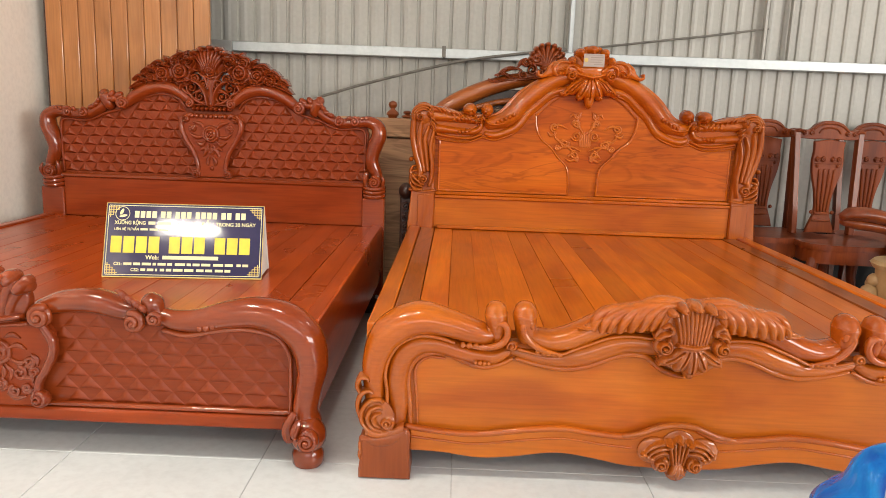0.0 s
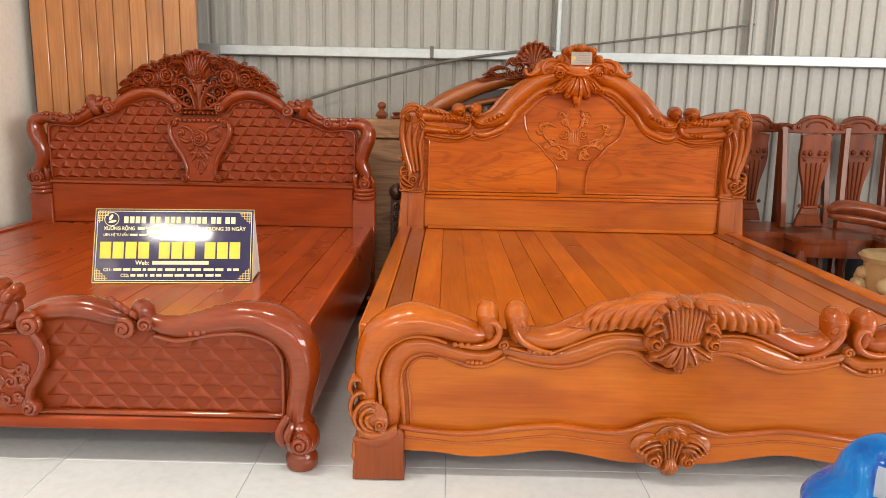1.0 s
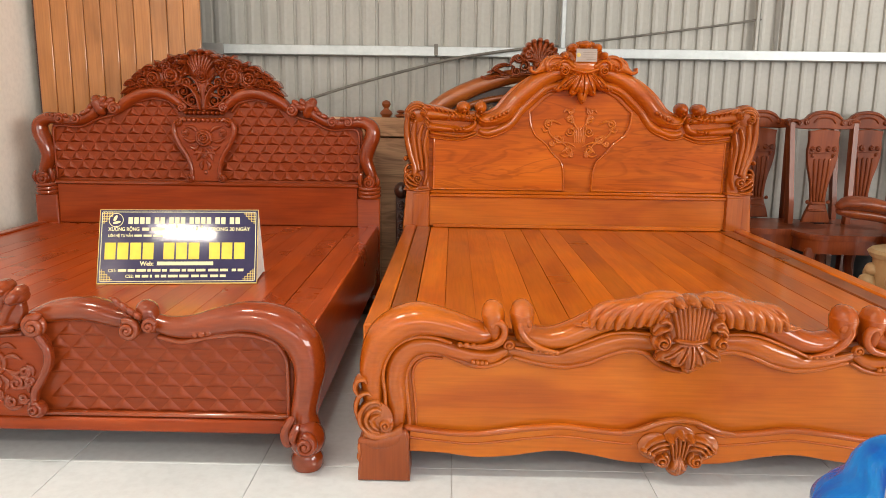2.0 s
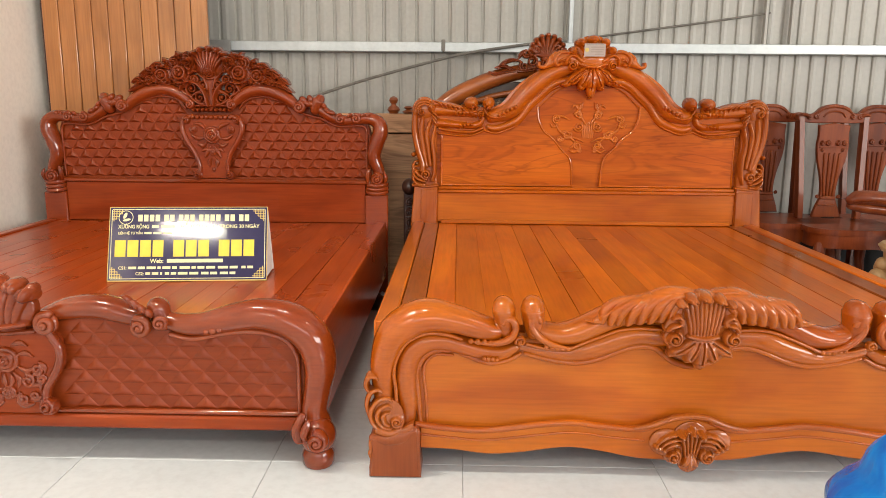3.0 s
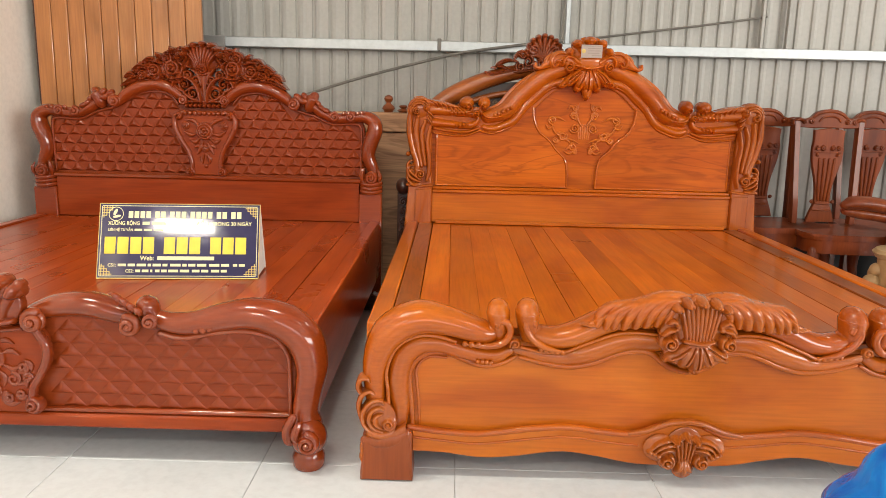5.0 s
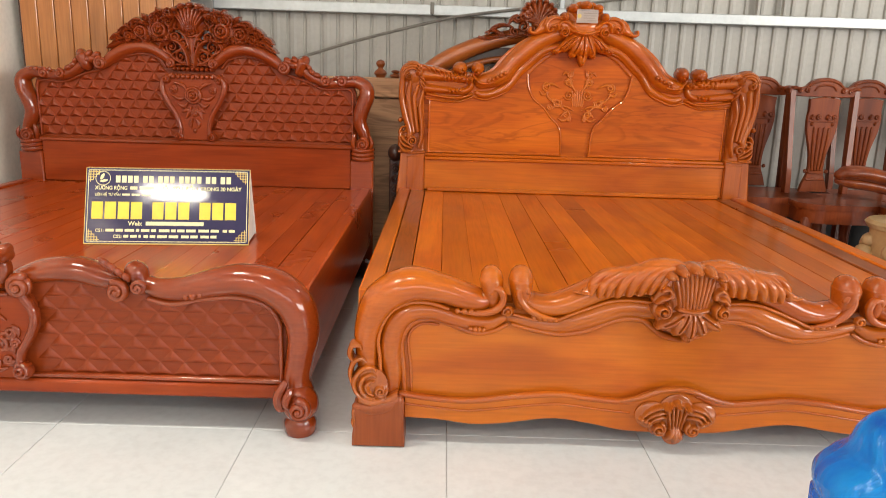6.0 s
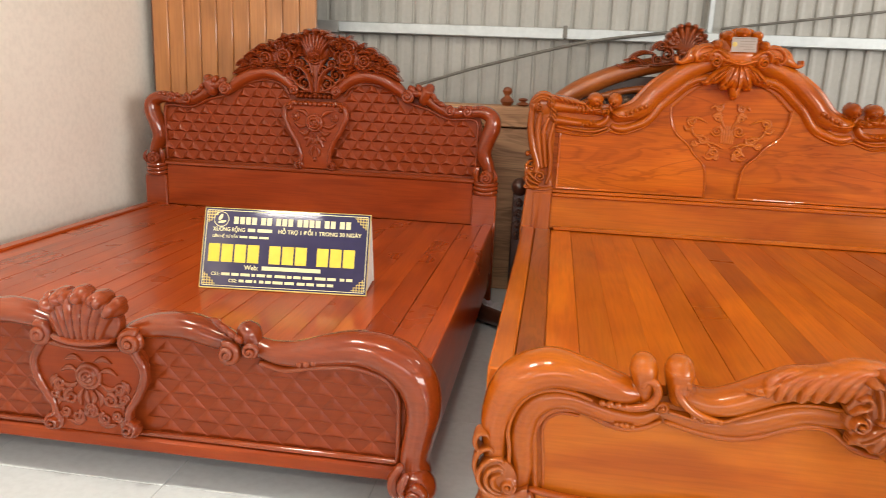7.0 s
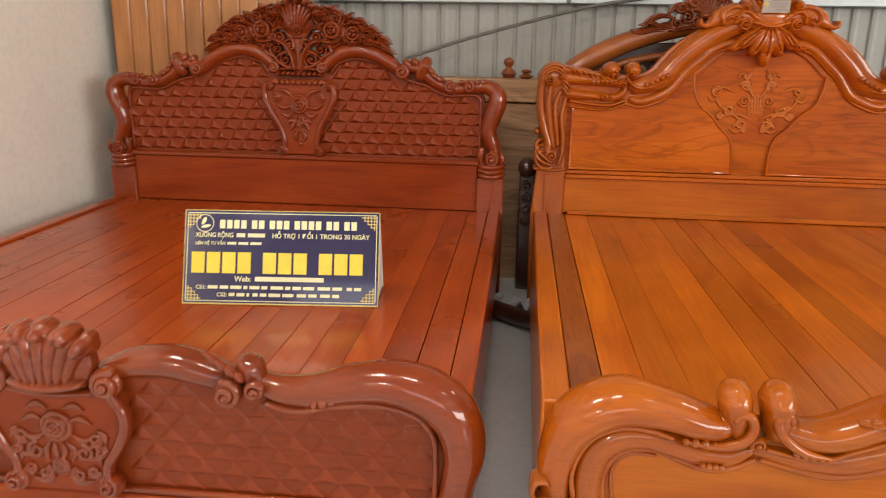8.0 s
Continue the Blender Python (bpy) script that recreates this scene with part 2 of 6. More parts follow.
def roll(s, ctrl, y, side=1, depth=1.0, n=0, seg=14, lift=0.0):
    """A round moulding through (x, z, radius), mirrored by side; lift brings its middle forward."""
    n = n or max(12, 7 * len(ctrl))
    p = spline(ctrl, n)
    tube(s, [(side * q[0], y - lift * math.sin(math.pi * i / (n - 1)), q[1]) for i, q in enumerate(p)],
         [max(0.001, q[2]) for q in p], [max(0.001, q[2]) * depth for q in p], seg)


def ball(s, c, r, turn=0.0, nu=10, nv=6):
    """An ellipsoid of radii r, turned in the face by turn degrees."""
    ca, sa = math.cos(radians(turn)), math.sin(radians(turn))
    verts = []
    for i in range(nv + 1):
        th = math.pi * (0.02 + 0.96 * i / nv)
        for k in range(nu):
            ph = 2 * math.pi * k / nu
            x, y, z = r[0] * math.sin(th) * math.cos(ph), r[1] * math.sin(th) * math.sin(ph), r[2] * math.cos(th)
            verts.append((c[0] + ca * x - sa * z, c[1] + y, c[2] + sa * x + ca * z))
    faces = [(i * nu + k, i * nu + (k + 1) % nu, (i + 1) * nu + (k + 1) % nu, (i + 1) * nu + k) for i in range(nv) for k in range(nu)]
    faces += [tuple(range(nu)), tuple(range(nv * nu, (nv + 1) * nu))]
    s.add(verts, faces)


def volute(s, x, z, R, y, side=1, turns=1.6, start=90, spin=1, thick=0.30):
    """A spiral scroll that winds in from radius R."""
    n = 30
    pts, ra = [], []
    for i in range(n):
        u = i / (n - 1)
        a = radians(start) + spin * u * turns * 2 * math.pi
        r = R * (1 - thick) * (1 - 0.86 * u)
        pts.append((side * (x + r * math.cos(a)), y - 0.45 * R * u, z + r * math.sin(a)))
        ra.append(R * thick * (1 - 0.45 * u))
    tube(s, pts, ra, [1.5 * r for r in ra], 10)
    ball(s, (side * x, y - 0.5 * R, z), (0.2 * R,) * 3)
    ball(s, (side * x, y + 0.1 * R, z), (0.82 * R, 0.45 * R, 0.82 * R), nu=16)


def beads(s, a, b, n, r, y, side=1):
    """A row of beads that grow smaller from a to b."""
    for i in range(n):
        u = i / max(1, n - 1)
        k = 1 - 0.35 * abs(u - 0.5)
        ball(s, (side * (a[0] + (b[0] - a[0]) * u), y, a[1] + (b[1] - a[1]) * u), (r * k,) * 3)


def finger(s, ctrl, w, y, side=1, lift=0.012, depth=0.9, n=12):
    """A leaf finger: fat in the middle, pointed at the tip."""
    p = spline(ctrl, n)
    ra = [max(0.0012, w * (0.35 + 0.65 * math.sin(math.pi * min(1, 0.15 + 0.75 * i / (n - 1))))) * (1 - 0.75 * (i / (n - 1)) ** 3) for i in range(n)]
    tube(s, [(side * q[0], y - lift * math.sin(math.pi * 0.8 * i / (n - 1)), q[1]) for i, q in enumerate(p)], ra, [r * depth for r in ra], 8)


def spray(s, a, b, n, length, w, y, side=1, lean=70, curl=40, grow=(0.6, 1.0)):
    """Leaf fingers side by side along the line a to b, leaning off it and curling over."""
    dx, dz = b[0] - a[0], b[1] - a[1]
    base = math.degrees(math.atan2(dz, dx))
    for i in range(n):
        u = i / max(1, n - 1)
        k = length * (grow[0] + (grow[1] - grow[0]) * u)
        x, z = a[0] + dx * u, a[1] + dz * u
        c = [(x, z)]
        for j in range(1, 4):
            ang = radians(base + lean - curl * (j - 1))
            x, z = x + k / 3 * math.cos(ang), z + k / 3 * math.sin(ang)
            c.append((x, z))
        finger(s, c, w, y, side)


def shell(s, x, z, y, R, n=9, a0=25, a1=155, inner=0.25, squash=1.0, bulge=0.03, lip=True):
    """A scallop of ribs that fan out of (x, z) and curl forward at the rim."""
    for i in range(n):
        a = radians(a0 + (a1 - a0) * i / (n - 1))
        k = R * (1 - 0.10 * abs(2 * i / (n - 1) - 1))
        m = 10
        w = k * radians(a1 - a0) / (n - 1) * 0.56
        pts, ra = [], []
        for j in range(m):
            u = j / (m - 1)
            r = k * (inner + (1 - inner) * u)
            pts.append((x + squash * r * math.cos(a), y - bulge * math.sin(math.pi * (0.15 + 0.75 * u)) - (0.3 * bulge if u > 0.9 else 0), z + r * math.sin(a)))
            ra.append(max(0.002, w * (inner + (1 - inner) * u)))
        tube(s, pts, ra, ra, 10)
        if lip:
            ball(s, (x + squash * k * math.cos(a), y - bulge * 0.9, z + k * math.sin(a)), (w * 1.12, w * 1.2, w * 1.05))


def scallop(s, x, z, y, H, W, lobe, ribs=9, lobes=5):
    """A tall fluted cup: thin ribs that spread upward to half-width W, under a rolled rim of lobes."""
    for i in range(ribs):
        u = 2 * i / (ribs - 1) - 1
        m, pts, ra = 10, [], []
        for j in range(m):
            v = j / (m - 1)
            pts.append((x + u * W * (0.42 + 0.5 * v ** 1.6), y - 0.018 * math.cos(u * 1.2) + 0.022 * math.sin(math.pi * min(1, v * 1.1)) * (1 - 0.6 * abs(u)) - 0.012 * v ** 4, z + H * (0.04 + 0.86 * v) * (1 - 0.10 * u * u)))
            ra.append(W / ribs * (0.55 + 0.40 * v))
        tube(s, pts, ra, ra, 8)
    for i in range(lobes):
        u = 2 * i / (lobes - 1) - 1
        a = u * 1.05
        cx, cz = x + W * 1.02 * math.sin(a), z + H * (0.90 - 0.16 * u * u)
        tube(s, [(cx - 0.1 * lobe * math.sin(a), y + 0.035, cz - 0.2 * lobe), (cx, y + 0.015, cz + 0.25 * lobe), (cx + 0.15 * lobe * math.sin(a), y - 0.014, cz + 0.22 * lobe), (cx + 0.15 * lobe * math.sin(a), y - 0.026, cz - 0.10 * lobe)],
             [0.55 * lobe, 0.62 * lobe, 0.66 * lobe, 0.45 * lobe], [0.4 * lobe, 0.45 * lobe, 0.45 * lobe, 0.35 * lobe], 12)
    for sd in (-1, 1):
        roll(s, [(sd * W * 0.45 + x, z, 0.35 * lobe), (sd * W * 0.72 + x, z + 0.45 * H, 0.38 * lobe), (sd * W * 0.98 + x, z + 0.72 * H, 0.42 * lobe)], y + 0.012, 1, 1.2, 10, 10)


def leaf_drop(s, x, z, y, R, n=5, spread=120):
    """Hanging leaf fingers below (x, z)."""
    for i in range(n):
        u = 2 * i / (n - 1) - 1
        a = radians(-90 + u * spread / 2)
        k = R * (1 - 0.28 * abs(u))
        mid = radians(-90 + u * spread * 0.3)
        finger(s, [(x + 0.1 * R * u, z), (x + 0.5 * k * math.cos(mid), z + 0.5 * k * math.sin(mid)), (x + k * math.cos(a), z + k * math.sin(a))], R * 0.25, y, 1, 0.02, 0.75)


def rose(s, x, z, y, R, turn=0):
    for ring, (k, m, h) in enumerate(((0.62, 6, 0.0), (0.36, 5, 0.22), (0.14, 3, 0.40))):
        for i in range(m):
            a = radians(turn + 360 * i / m + 31 * ring)
            ball(s, (x + k * R * math.cos(a), y - h * R, z + k * R * math.sin(a)),
                 (0.42 * R * (1 - 0.2 * ring), 0.26 * R, 0.30 * R * (1 - 0.2 * ring)), math.degrees(a) + 90, 9, 5)
    ball(s, (x, y - 0.5 * R, z), (0.16 * R,) * 3)


def box(s, x0, x1, y0, y1, z0, z1, c=0.003):
    lo, hi, verts, idx = (x0, y0, z0), (x1, y1, z1), [], {}
    for sx in (0, 1):
        for sy in (0, 1):
            for sz in (0, 1):
                for full in range(3):
                    p = []
                    for k, sg in enumerate((sx, sy, sz)):
                        edge = hi[k] if sg else lo[k]
                        p.append(edge if k == full else edge + (-c if sg else c))
                    idx[sx, sy, sz, full] = len(verts)
                    verts.append(p)
    faces = []
    B = (0, 1)
    for sg in B:
        faces += [[idx[sg, a, b, 0] for a, b in ((0, 0), (1, 0), (1, 1), (0, 1))], [idx[a, sg, b, 1] for a, b in ((0, 0), (1, 0), (1, 1), (0, 1))],
                  [idx[a, b, sg, 2] for a, b in ((0, 0), (1, 0), (1, 1), (0, 1))]]
    for a in B:
        for b in B:
            faces += [[idx[a, b, 0, 0], idx[a, b, 1, 0], idx[a, b, 1, 1], idx[a, b, 0, 1]], [idx[a, 0, b, 0], idx[a, 1, b, 0], idx[a, 1, b, 2], idx[a, 0, b, 2]],
                      [idx[0, a, b, 1], idx[1, a, b, 1], idx[1, a, b, 2], idx[0, a, b, 2]]]
            for c2 in B:
                faces.append([idx[a, b, c2, k] for k in range(3)])
    s.add(verts, faces)


def slab(s, outline, y0, y1, ease=0.004):
    """An upright board of that outline in x and z, between two depths, its front arris eased."""
    n = len(outline)
    turn = sum(outline[i - 1][0] * outline[i][1] - outline[i][0] * outline[i - 1][1] for i in range(n))
    sg = 1 if turn > 0 else -1
    inner = []
    for i in range(n):
        (xa, za), (x, z), (xb, zb) = outline[i - 1], outline[i], outline[(i + 1) % n]
        d1, d2 = Vector((x - xa, z - za)), Vector((xb - x, zb - z))
        d1, d2 = (d.normalized() if d.length > 1e-7 else Vector((0, 0)) for d in (d1, d2))
        nx, nz = -(d1.y + d2.y) * sg, (d1.x + d2.x) * sg
        k = max(1e-6, math.hypot(nx, nz))
        inner.append((x + ease * nx / k, y0, z + ease * nz / k))
    verts = inner + [(x, y0 + ease, z) for x, z in outline] + [(x, y1, z) for x, z in outline]
    faces = [tuple(range(n)), tuple(range(2 * n, 3 * n))] + [(r * n + i, r * n + (i + 1) % n, (r + 1) * n + (i + 1) % n, (r + 1) * n + i) for r in (0, 1) for i in range(n)]
    s.add(verts, faces)


def mirrored(half):
    """A closed outline from its left half, which runs from the middle line at the bottom to that at the top."""
    return list(half) + [(-x, z) for x, z in reversed(half) if abs(x) > 1e-6]


def inside(x, z, poly):
    r = False
    for i in range(len(poly)):
        (x1, z1), (x2, z2) = poly[i - 1], poly[i]
        if (z1 > z) != (z2 > z) and x < (x2 - x1) * (z - z1) / (z2 - z1) + x1:
            r = not r
    return r


def studs(parent, poly, y, w, h, height, material, soft=30, swell=1.0):
    """Upright three-sided studs in staggered rows over a face of that outline, each a piece of its own."""
    s = Shape()
    corners = [(-w / 2, -h / 2), (w / 2, -h / 2), (0, h / 2)]
    ring = [(a[0] + (b[0] - a[0]) * q / 3, a[1] + (b[1] - a[1]) * q / 3) for a, b in zip(corners, corners[1:] + corners[:1]) for q in range(3)]
    verts, n = [], len(ring)
    for k in (1.0, 0.82, 0.6, 0.35, 0.12):
        rise = (1 - k) * (1 + swell * k)
        verts += [(k * x, -height * rise, k * z - 0.20 * h * (1 - k)) for x, z in ring]
    quads = [(n * a + i, n * a + (i + 1) % n, n * a + n + (i + 1) % n, n * a + n + i) for a in range(4) for i in range(n)]
    s.add(verts, quads + [tuple(range(4 * n, 5 * n))])
    me = mesh_of("stud", s, material, soft)
    xs, zs = [p[0] for p in poly], [p[1] for p in poly]
    row, z = 0, min(zs) + h / 2
    while z < max(zs) + h:
        x = -14 * w + (w / 2 if row % 2 else 0)
        while x < 14 * w:
            if inside(x, z, poly):
                ob = new("stud", me)
                ob.parent = parent
                ob.location = (x, y, z)
            x += w
        z += h
        row += 1


class Relief:
    """Carving in relief: mounds and ridges cut into one face, with hollows between them."""

    def __init__(self, x0, x1, z0, z1, step=0.002):
        self.x, self.z = np.arange(x0, x1 + step, step), np.arange(z0, z1 + step, step)
        self.X, self.Z = np.meshgrid(self.x, self.z, indexing="ij")
        self.base, self.cut = np.zeros_like(self.X), np.zeros_like(self.X)
        self.step = step

    def window(self, xa, xb, za, zb):
        i0, i1 = np.searchsorted(self.x, (xa, xb))
        k0, k1 = np.searchsorted(self.z, (za, zb))
        return slice(max(0, i0 - 1), i1 + 1), slice(max(0, k0 - 1), k1 + 1)

    def stroke(self, pts, layer, power, sides):
        for sd in sides:
            p = np.array([(sd * q[0], q[1], q[2], q[3]) for q in pts])
            w = p[:, 2].max()
            win = self.window(p[:, 0].min() - w, p[:, 0].max() + w, p[:, 1].min() - w, p[:, 1].max() + w)
            X, Z = self.X[win], self.Z[win]
            if not X.size:
                continue
            best, hgt = np.full(X.shape, 9.0), np.zeros(X.shape)
            for a, b in zip(p[:-1], p[1:]):
                dx, dz = b[0] - a[0], b[1] - a[1]
                t = np.clip(((X - a[0]) * dx + (Z - a[1]) * dz) / (dx * dx + dz * dz + 1e-12), 0, 1)
                ww = a[2] + (b[2] - a[2]) * t
                d = np.hypot(X - a[0] - t * dx, Z - a[1] - t * dz) / ww
                hh = a[3] + (b[3] - a[3]) * t
                near = d < best
                best, hgt = np.where(near, d, best), np.where(near, hh, hgt)
            v = hgt * np.clip(1 - best ** 2, 0, 1) ** power
            if layer == "groove":
                self.cut[win] -= v
            elif layer == "base":
                self.base[win] = np.maximum(self.base[win], v)
            else:
                self.cut[win] = np.maximum(self.cut[win], v)

    def ridge(self, ctrl, layer="cut", power=0.6, both=True, n=0):
        """A ridge through (x, z, half-width, height)."""
        self.stroke(spline(ctrl, n or 6 * len(ctrl)), layer, power, (1, -1) if both else (1,))

    def mound(self, x, z, rx, rz, h, layer="base", turn=0.0, power=0.5, both=True):
        for sd in (1, -1) if both and abs(x) > 1e-6 else (1,):
            m = max(rx, rz)
            win = self.window(sd * x - m, sd * x + m, z - m, z + m)
            ca, sa = math.cos(radians(sd * turn)), math.sin(radians(sd * turn))
            u, v = (self.X[win] - sd * x), (self.Z[win] - z)
            d = ((ca * u + sa * v) / rx) ** 2 + ((ca * v - sa * u) / rz) ** 2
            a = self.base if layer == "base" else self.cut
            a[win] = np.maximum(a[win], h * np.clip(1 - d, 0, 1) ** power)

    def spiral(self, x, z, R, h, spin=1, start=90, turns=1.7, thick=0.26, both=True):
        self.mound(x, z, R, R, 0.7 * h, "base", both=both, power=0.35)
        pts = []
        for i in range(34):
            u = i / 33
            a = radians(start) + spin * u * turns * 2 * math.pi
            r = R * (1 - thick) * (1 - 0.84 * u)
            pts.append((x + r * math.cos(a), z + r * math.sin(a), R * thick * (1 - 0.35 * u), h * (0.7 + 0.5 * u)))
        self.stroke(pts, "cut", 0.6, (1, -1) if both else (1,))
        self.mound(x, z, 0.17 * R, 0.17 * R, 1.4 * h, "cut", both=both)

    def finger(self, ctrl, w, h, both=True, tip=0.35):
        """A leaf finger through (x, z), full in the middle and fine at the tip."""
        p = spline(ctrl, 5 * len(ctrl))
        n = len(p) - 1
        self.stroke([(q[0], q[1], w * (0.55 + 0.45 * math.sin(math.pi * i / n)) * (1 - (1 - tip) * (i / n) ** 2), h * (0.6 + 0.4 * math.sin(math.pi * i / n))) for i, q in enumerate(p)], "cut", 0.6, (1, -1) if both else (1,))

    def rose(self, x, z, R, h, both=True, turn=0):
        self.mound(x, z, R, R, 0.75 * h, "base", both=both)
        for ring, (k, m) in enumerate(((0.74, 6), (0.45, 5), (0.2, 3))):
            for i in range(m):
                a = turn + 360 * i / m + 33 * ring
                c = [(x + k * R * 1.15 * math.cos(radians(a + q)), z + k * R * 1.15 * math.sin(radians(a + q)), 0.13 * R + 0.05 * R * math.cos(radians(2 * q)), h * (0.35 + 0.15 * ring)) for q in (-32, -12, 12, 32)]
                self.stroke(c, "cut", 0.7, (1, -1) if both and abs(x) > 1e-6 else (1,))
        self.mound(x, z, 0.12 * R, 0.12 * R, h * 0.8, "cut", both=both)

    def fluted(self, z, H, w0, w1, h, ribs=9):
        """Ribs that spread upward from the middle line."""
        for i in range(ribs):
            u = 2 * i / (ribs - 1) - 1
            self.stroke([(u * (w0 + (w1 - w0) * v ** 1.5), z + H * v * (1 - 0.10 * u * u), 1.3 * (w0 + (w1 - w0) * v) / ribs, h * (0.7 + 0.3 * v)) for v in np.linspace(0, 1, 9)], "cut", 0.6, (1,))

    def build(self, name, material, parent, y, thick, label="", floor=0.0015, flip=False):
        H = self.base + np.clip(self.cut, -0.8 * self.base, None)
        nx, nz = H.shape
        ok = H > floor
        cell = ok[:-1, :-1] & ok[1:, :-1] & ok[1:, 1:] & ok[:-1, 1:]
        used = np.zeros_like(ok)
        for a, b in ((slice(0, -1), slice(0, -1)), (slice(1, None), slice(0, -1)), (slice(1, None), slice(1, None)), (slice(0, -1), slice(1, None))):
            used[a, b] |= cell
        idx = np.cumsum(used.ravel()).reshape(used.shape) - 1
        xs, zs, hs = self.X[used] * (-1 if flip else 1), self.Z[used], H[used]
        n = len(xs)
        front = np.stack([xs, y - hs, zs], 1)
        back = np.stack([xs, np.full(n, y + thick), zs], 1)
        ci, ck = np.nonzero(cell)
        q = np.stack([idx[ci, ck], idx[ci + 1, ck], idx[ci + 1, ck + 1], idx[ci, ck + 1]], 1)
        sides = []
        pad = np.pad(cell, 1)
        for di, dk, a, b in ((-1, 0, (0, 0), (0, 1)), (1, 0, (1, 1), (1, 0)), (0, -1, (1, 0), (0, 0)), (0, 1, (0, 1), (1, 1))):
            e = cell & ~pad[1 + di:1 + di + cell.shape[0], 1 + dk:1 + dk + cell.shape[1]]
            ei, ek = np.nonzero(e)
            p0, p1 = idx[ei + a[0], ek + a[1]], idx[ei + b[0], ek + b[1]]
            sides.append(np.stack([p0, p1, p1 + n, p0 + n], 1))
        faces = np.concatenate([q] + sides + [q[:, ::-1] + n])
        s = Shape()
        s.v, s.f = np.concatenate([front, back]).tolist(), faces.tolist()
        return part(name, s, material, parent, label, 60)


# large structure
WALL_Y, WALL_X = 5.0, -2.5


def wall_left():
    s = Shape()
    box(s, WALL_X - 0.15, WALL_X, -6.0, WALL_Y - 0.02, 0, 4.5, 0.002)
    tagged(part("wall_west", s, PLASTER, smooth=0), "smooth cream painted plaster wall", "wall", kind="structure")


def corrugated(name, grooves, z0, z1, at, along_x, label, face=-1):
    """Ribbed sheet: broad pans between narrow recessed channels at the given places."""
    prof = []
    for u in grooves:
        prof += [(u - 0.068, 0.003), (u - 0.050, 0), (u - 0.012, 0), (u - 0.007, -0.013), (u + 0.007, -0.013), (u + 0.012, 0)]
    s, n = Shape(), len(prof)
    front = [(p, at + face * d) for p, d in prof]
    back = [(p, at + face * d - face * 0.004) for p, d in prof]
    verts = [(*(q if along_x else q[::-1]), z) for ring in (front, back) for z in (z0, z1) for q in ring]
    faces = []
    for k in (0, 2):
        faces += [(k * n + i, k * n + i + 1, (k + 1) * n + i + 1, (k + 1) * n + i) for i in range(n - 1)]
    s.add(verts, faces)
    return tagged(part(name, s, SHEET, smooth=0), label, "wall", kind="structure")


wall_left()
corrugated("wall_north", [-1.52 + 0.1041 * k for k in range(-10, 22)] + [2.116 + 0.0965 * k for k in range(-14, 54)], 0.0, 4.5, WALL_Y, True, "pale grey-green corrugated steel sheet wall")
corrugated("wall_east", [1.1 + 0.104 * k for k in range(39)], 0.0, 4.5, 7.1, False, "pale grey corrugated steel sheet wall")
# the east side is left open below this only to admit the added fill
corrugated("wall_east_lintel", [-6.0 + 0.104 * k for k in range(68)], 3.3, 4.5, 7.1, False, "pale grey corrugated steel sheet above the opening added for the side fill")


def shell_rest():
    s = Shape()
    box(s, -2.65, 7.2, -6.1, 5.2, 4.5, 4.56)
    tagged(part("ceiling", s, ROOF, smooth=0), "grey steel sheet roof", "ceiling", kind="structure")
    s = Shape()
    box(s, -2.65, -2.1, -6.15, -6.0, 0, 4.5)
    box(s, 5.1, 7.2, -6.15, -6.0, 0, 4.5)
    box(s, -2.1, 5.1, -6.15, -6.0, 3.8, 4.5)
    tagged(part("wall_south", s, PLASTER, smooth=0), "cream painted front wall with a wide open doorway", "wall", kind="structure")
    s = Shape()
    box(s, -2.7, 7.3, -6.2, 5.3, -0.2, -0.004)
    fl = tagged(part("floor", s, GROUT, smooth=0), "glossy off-white ceramic tile floor with thin grey joints", "floor", kind="structure")
    s = Shape()
    box(s, -0.2992, 0.2992, -0.2992, 0.2992, -0.004, 0.0, 0.0008)
    me = mesh_of("tile", s, TILE, 0)
    for i in range(-4, 12):
        for k in range(-14, 5):
            ob = new("tile", me)
            ob.parent = fl
            ob.location = (0.03 + 0.6 * (i + 0.5), 2.29 + 0.6 * (k + 0.5), random.uniform(-0.0004, 0.0004))
    g = Shape()
    box(g, -60, 60, -90, -6.2, -0.25, -0.05)
    box(g, 7.3, 60, -6.2, 60, -0.25, -0.05)
    tagged(part("ground", g, GROUT, smooth=0), "grey concrete yard outside the open doorway and the added side opening", "ground", kind="structure")


shell_rest()


def purlin():
    t = thing("wall_rail", pose(0, 0, 0), "galvanised steel channel rail fixed along the sheet wall", "rail", kind="structure")
    s = Shape()
    box(s, -1.44, -0.105, 4.925, 4.98, 1.425, 1.485, 0.004)
    part("rail_length", s, STEEL, t)
    s = Shape()
    box(s, -0.095, 7.0, 4.925, 4.98, 1.425, 1.485, 0.004)
    part("rail_length", s, STEEL, t)
    s = Shape()
    box(s, -0.112, -0.088, 4.921, 4.975, 1.43, 1.50, 0.002)
    part("joint_plate", s, RUST, t, "rusty joint plate")
    s = Shape()
    box(s, -1.66, -1.44, 4.92, 4.98, 1.42, 1.49, 0.004)
    part("end_block", s, mottled("dull_zinc", (0.26, 0.25, 0.23), (0.33, 0.32, 0.30), 8, 0.6), t, "dull grey end of the rail")


purlin()


def upright(x, w, z0, label, material=STEEL):
    s = Shape()
    box(s, x - w / 2, x + w / 2, 4.945, 4.982, z0, 4.4, 0.004)
    tagged(part("wall_post", s, material), label, "post", kind="structure")


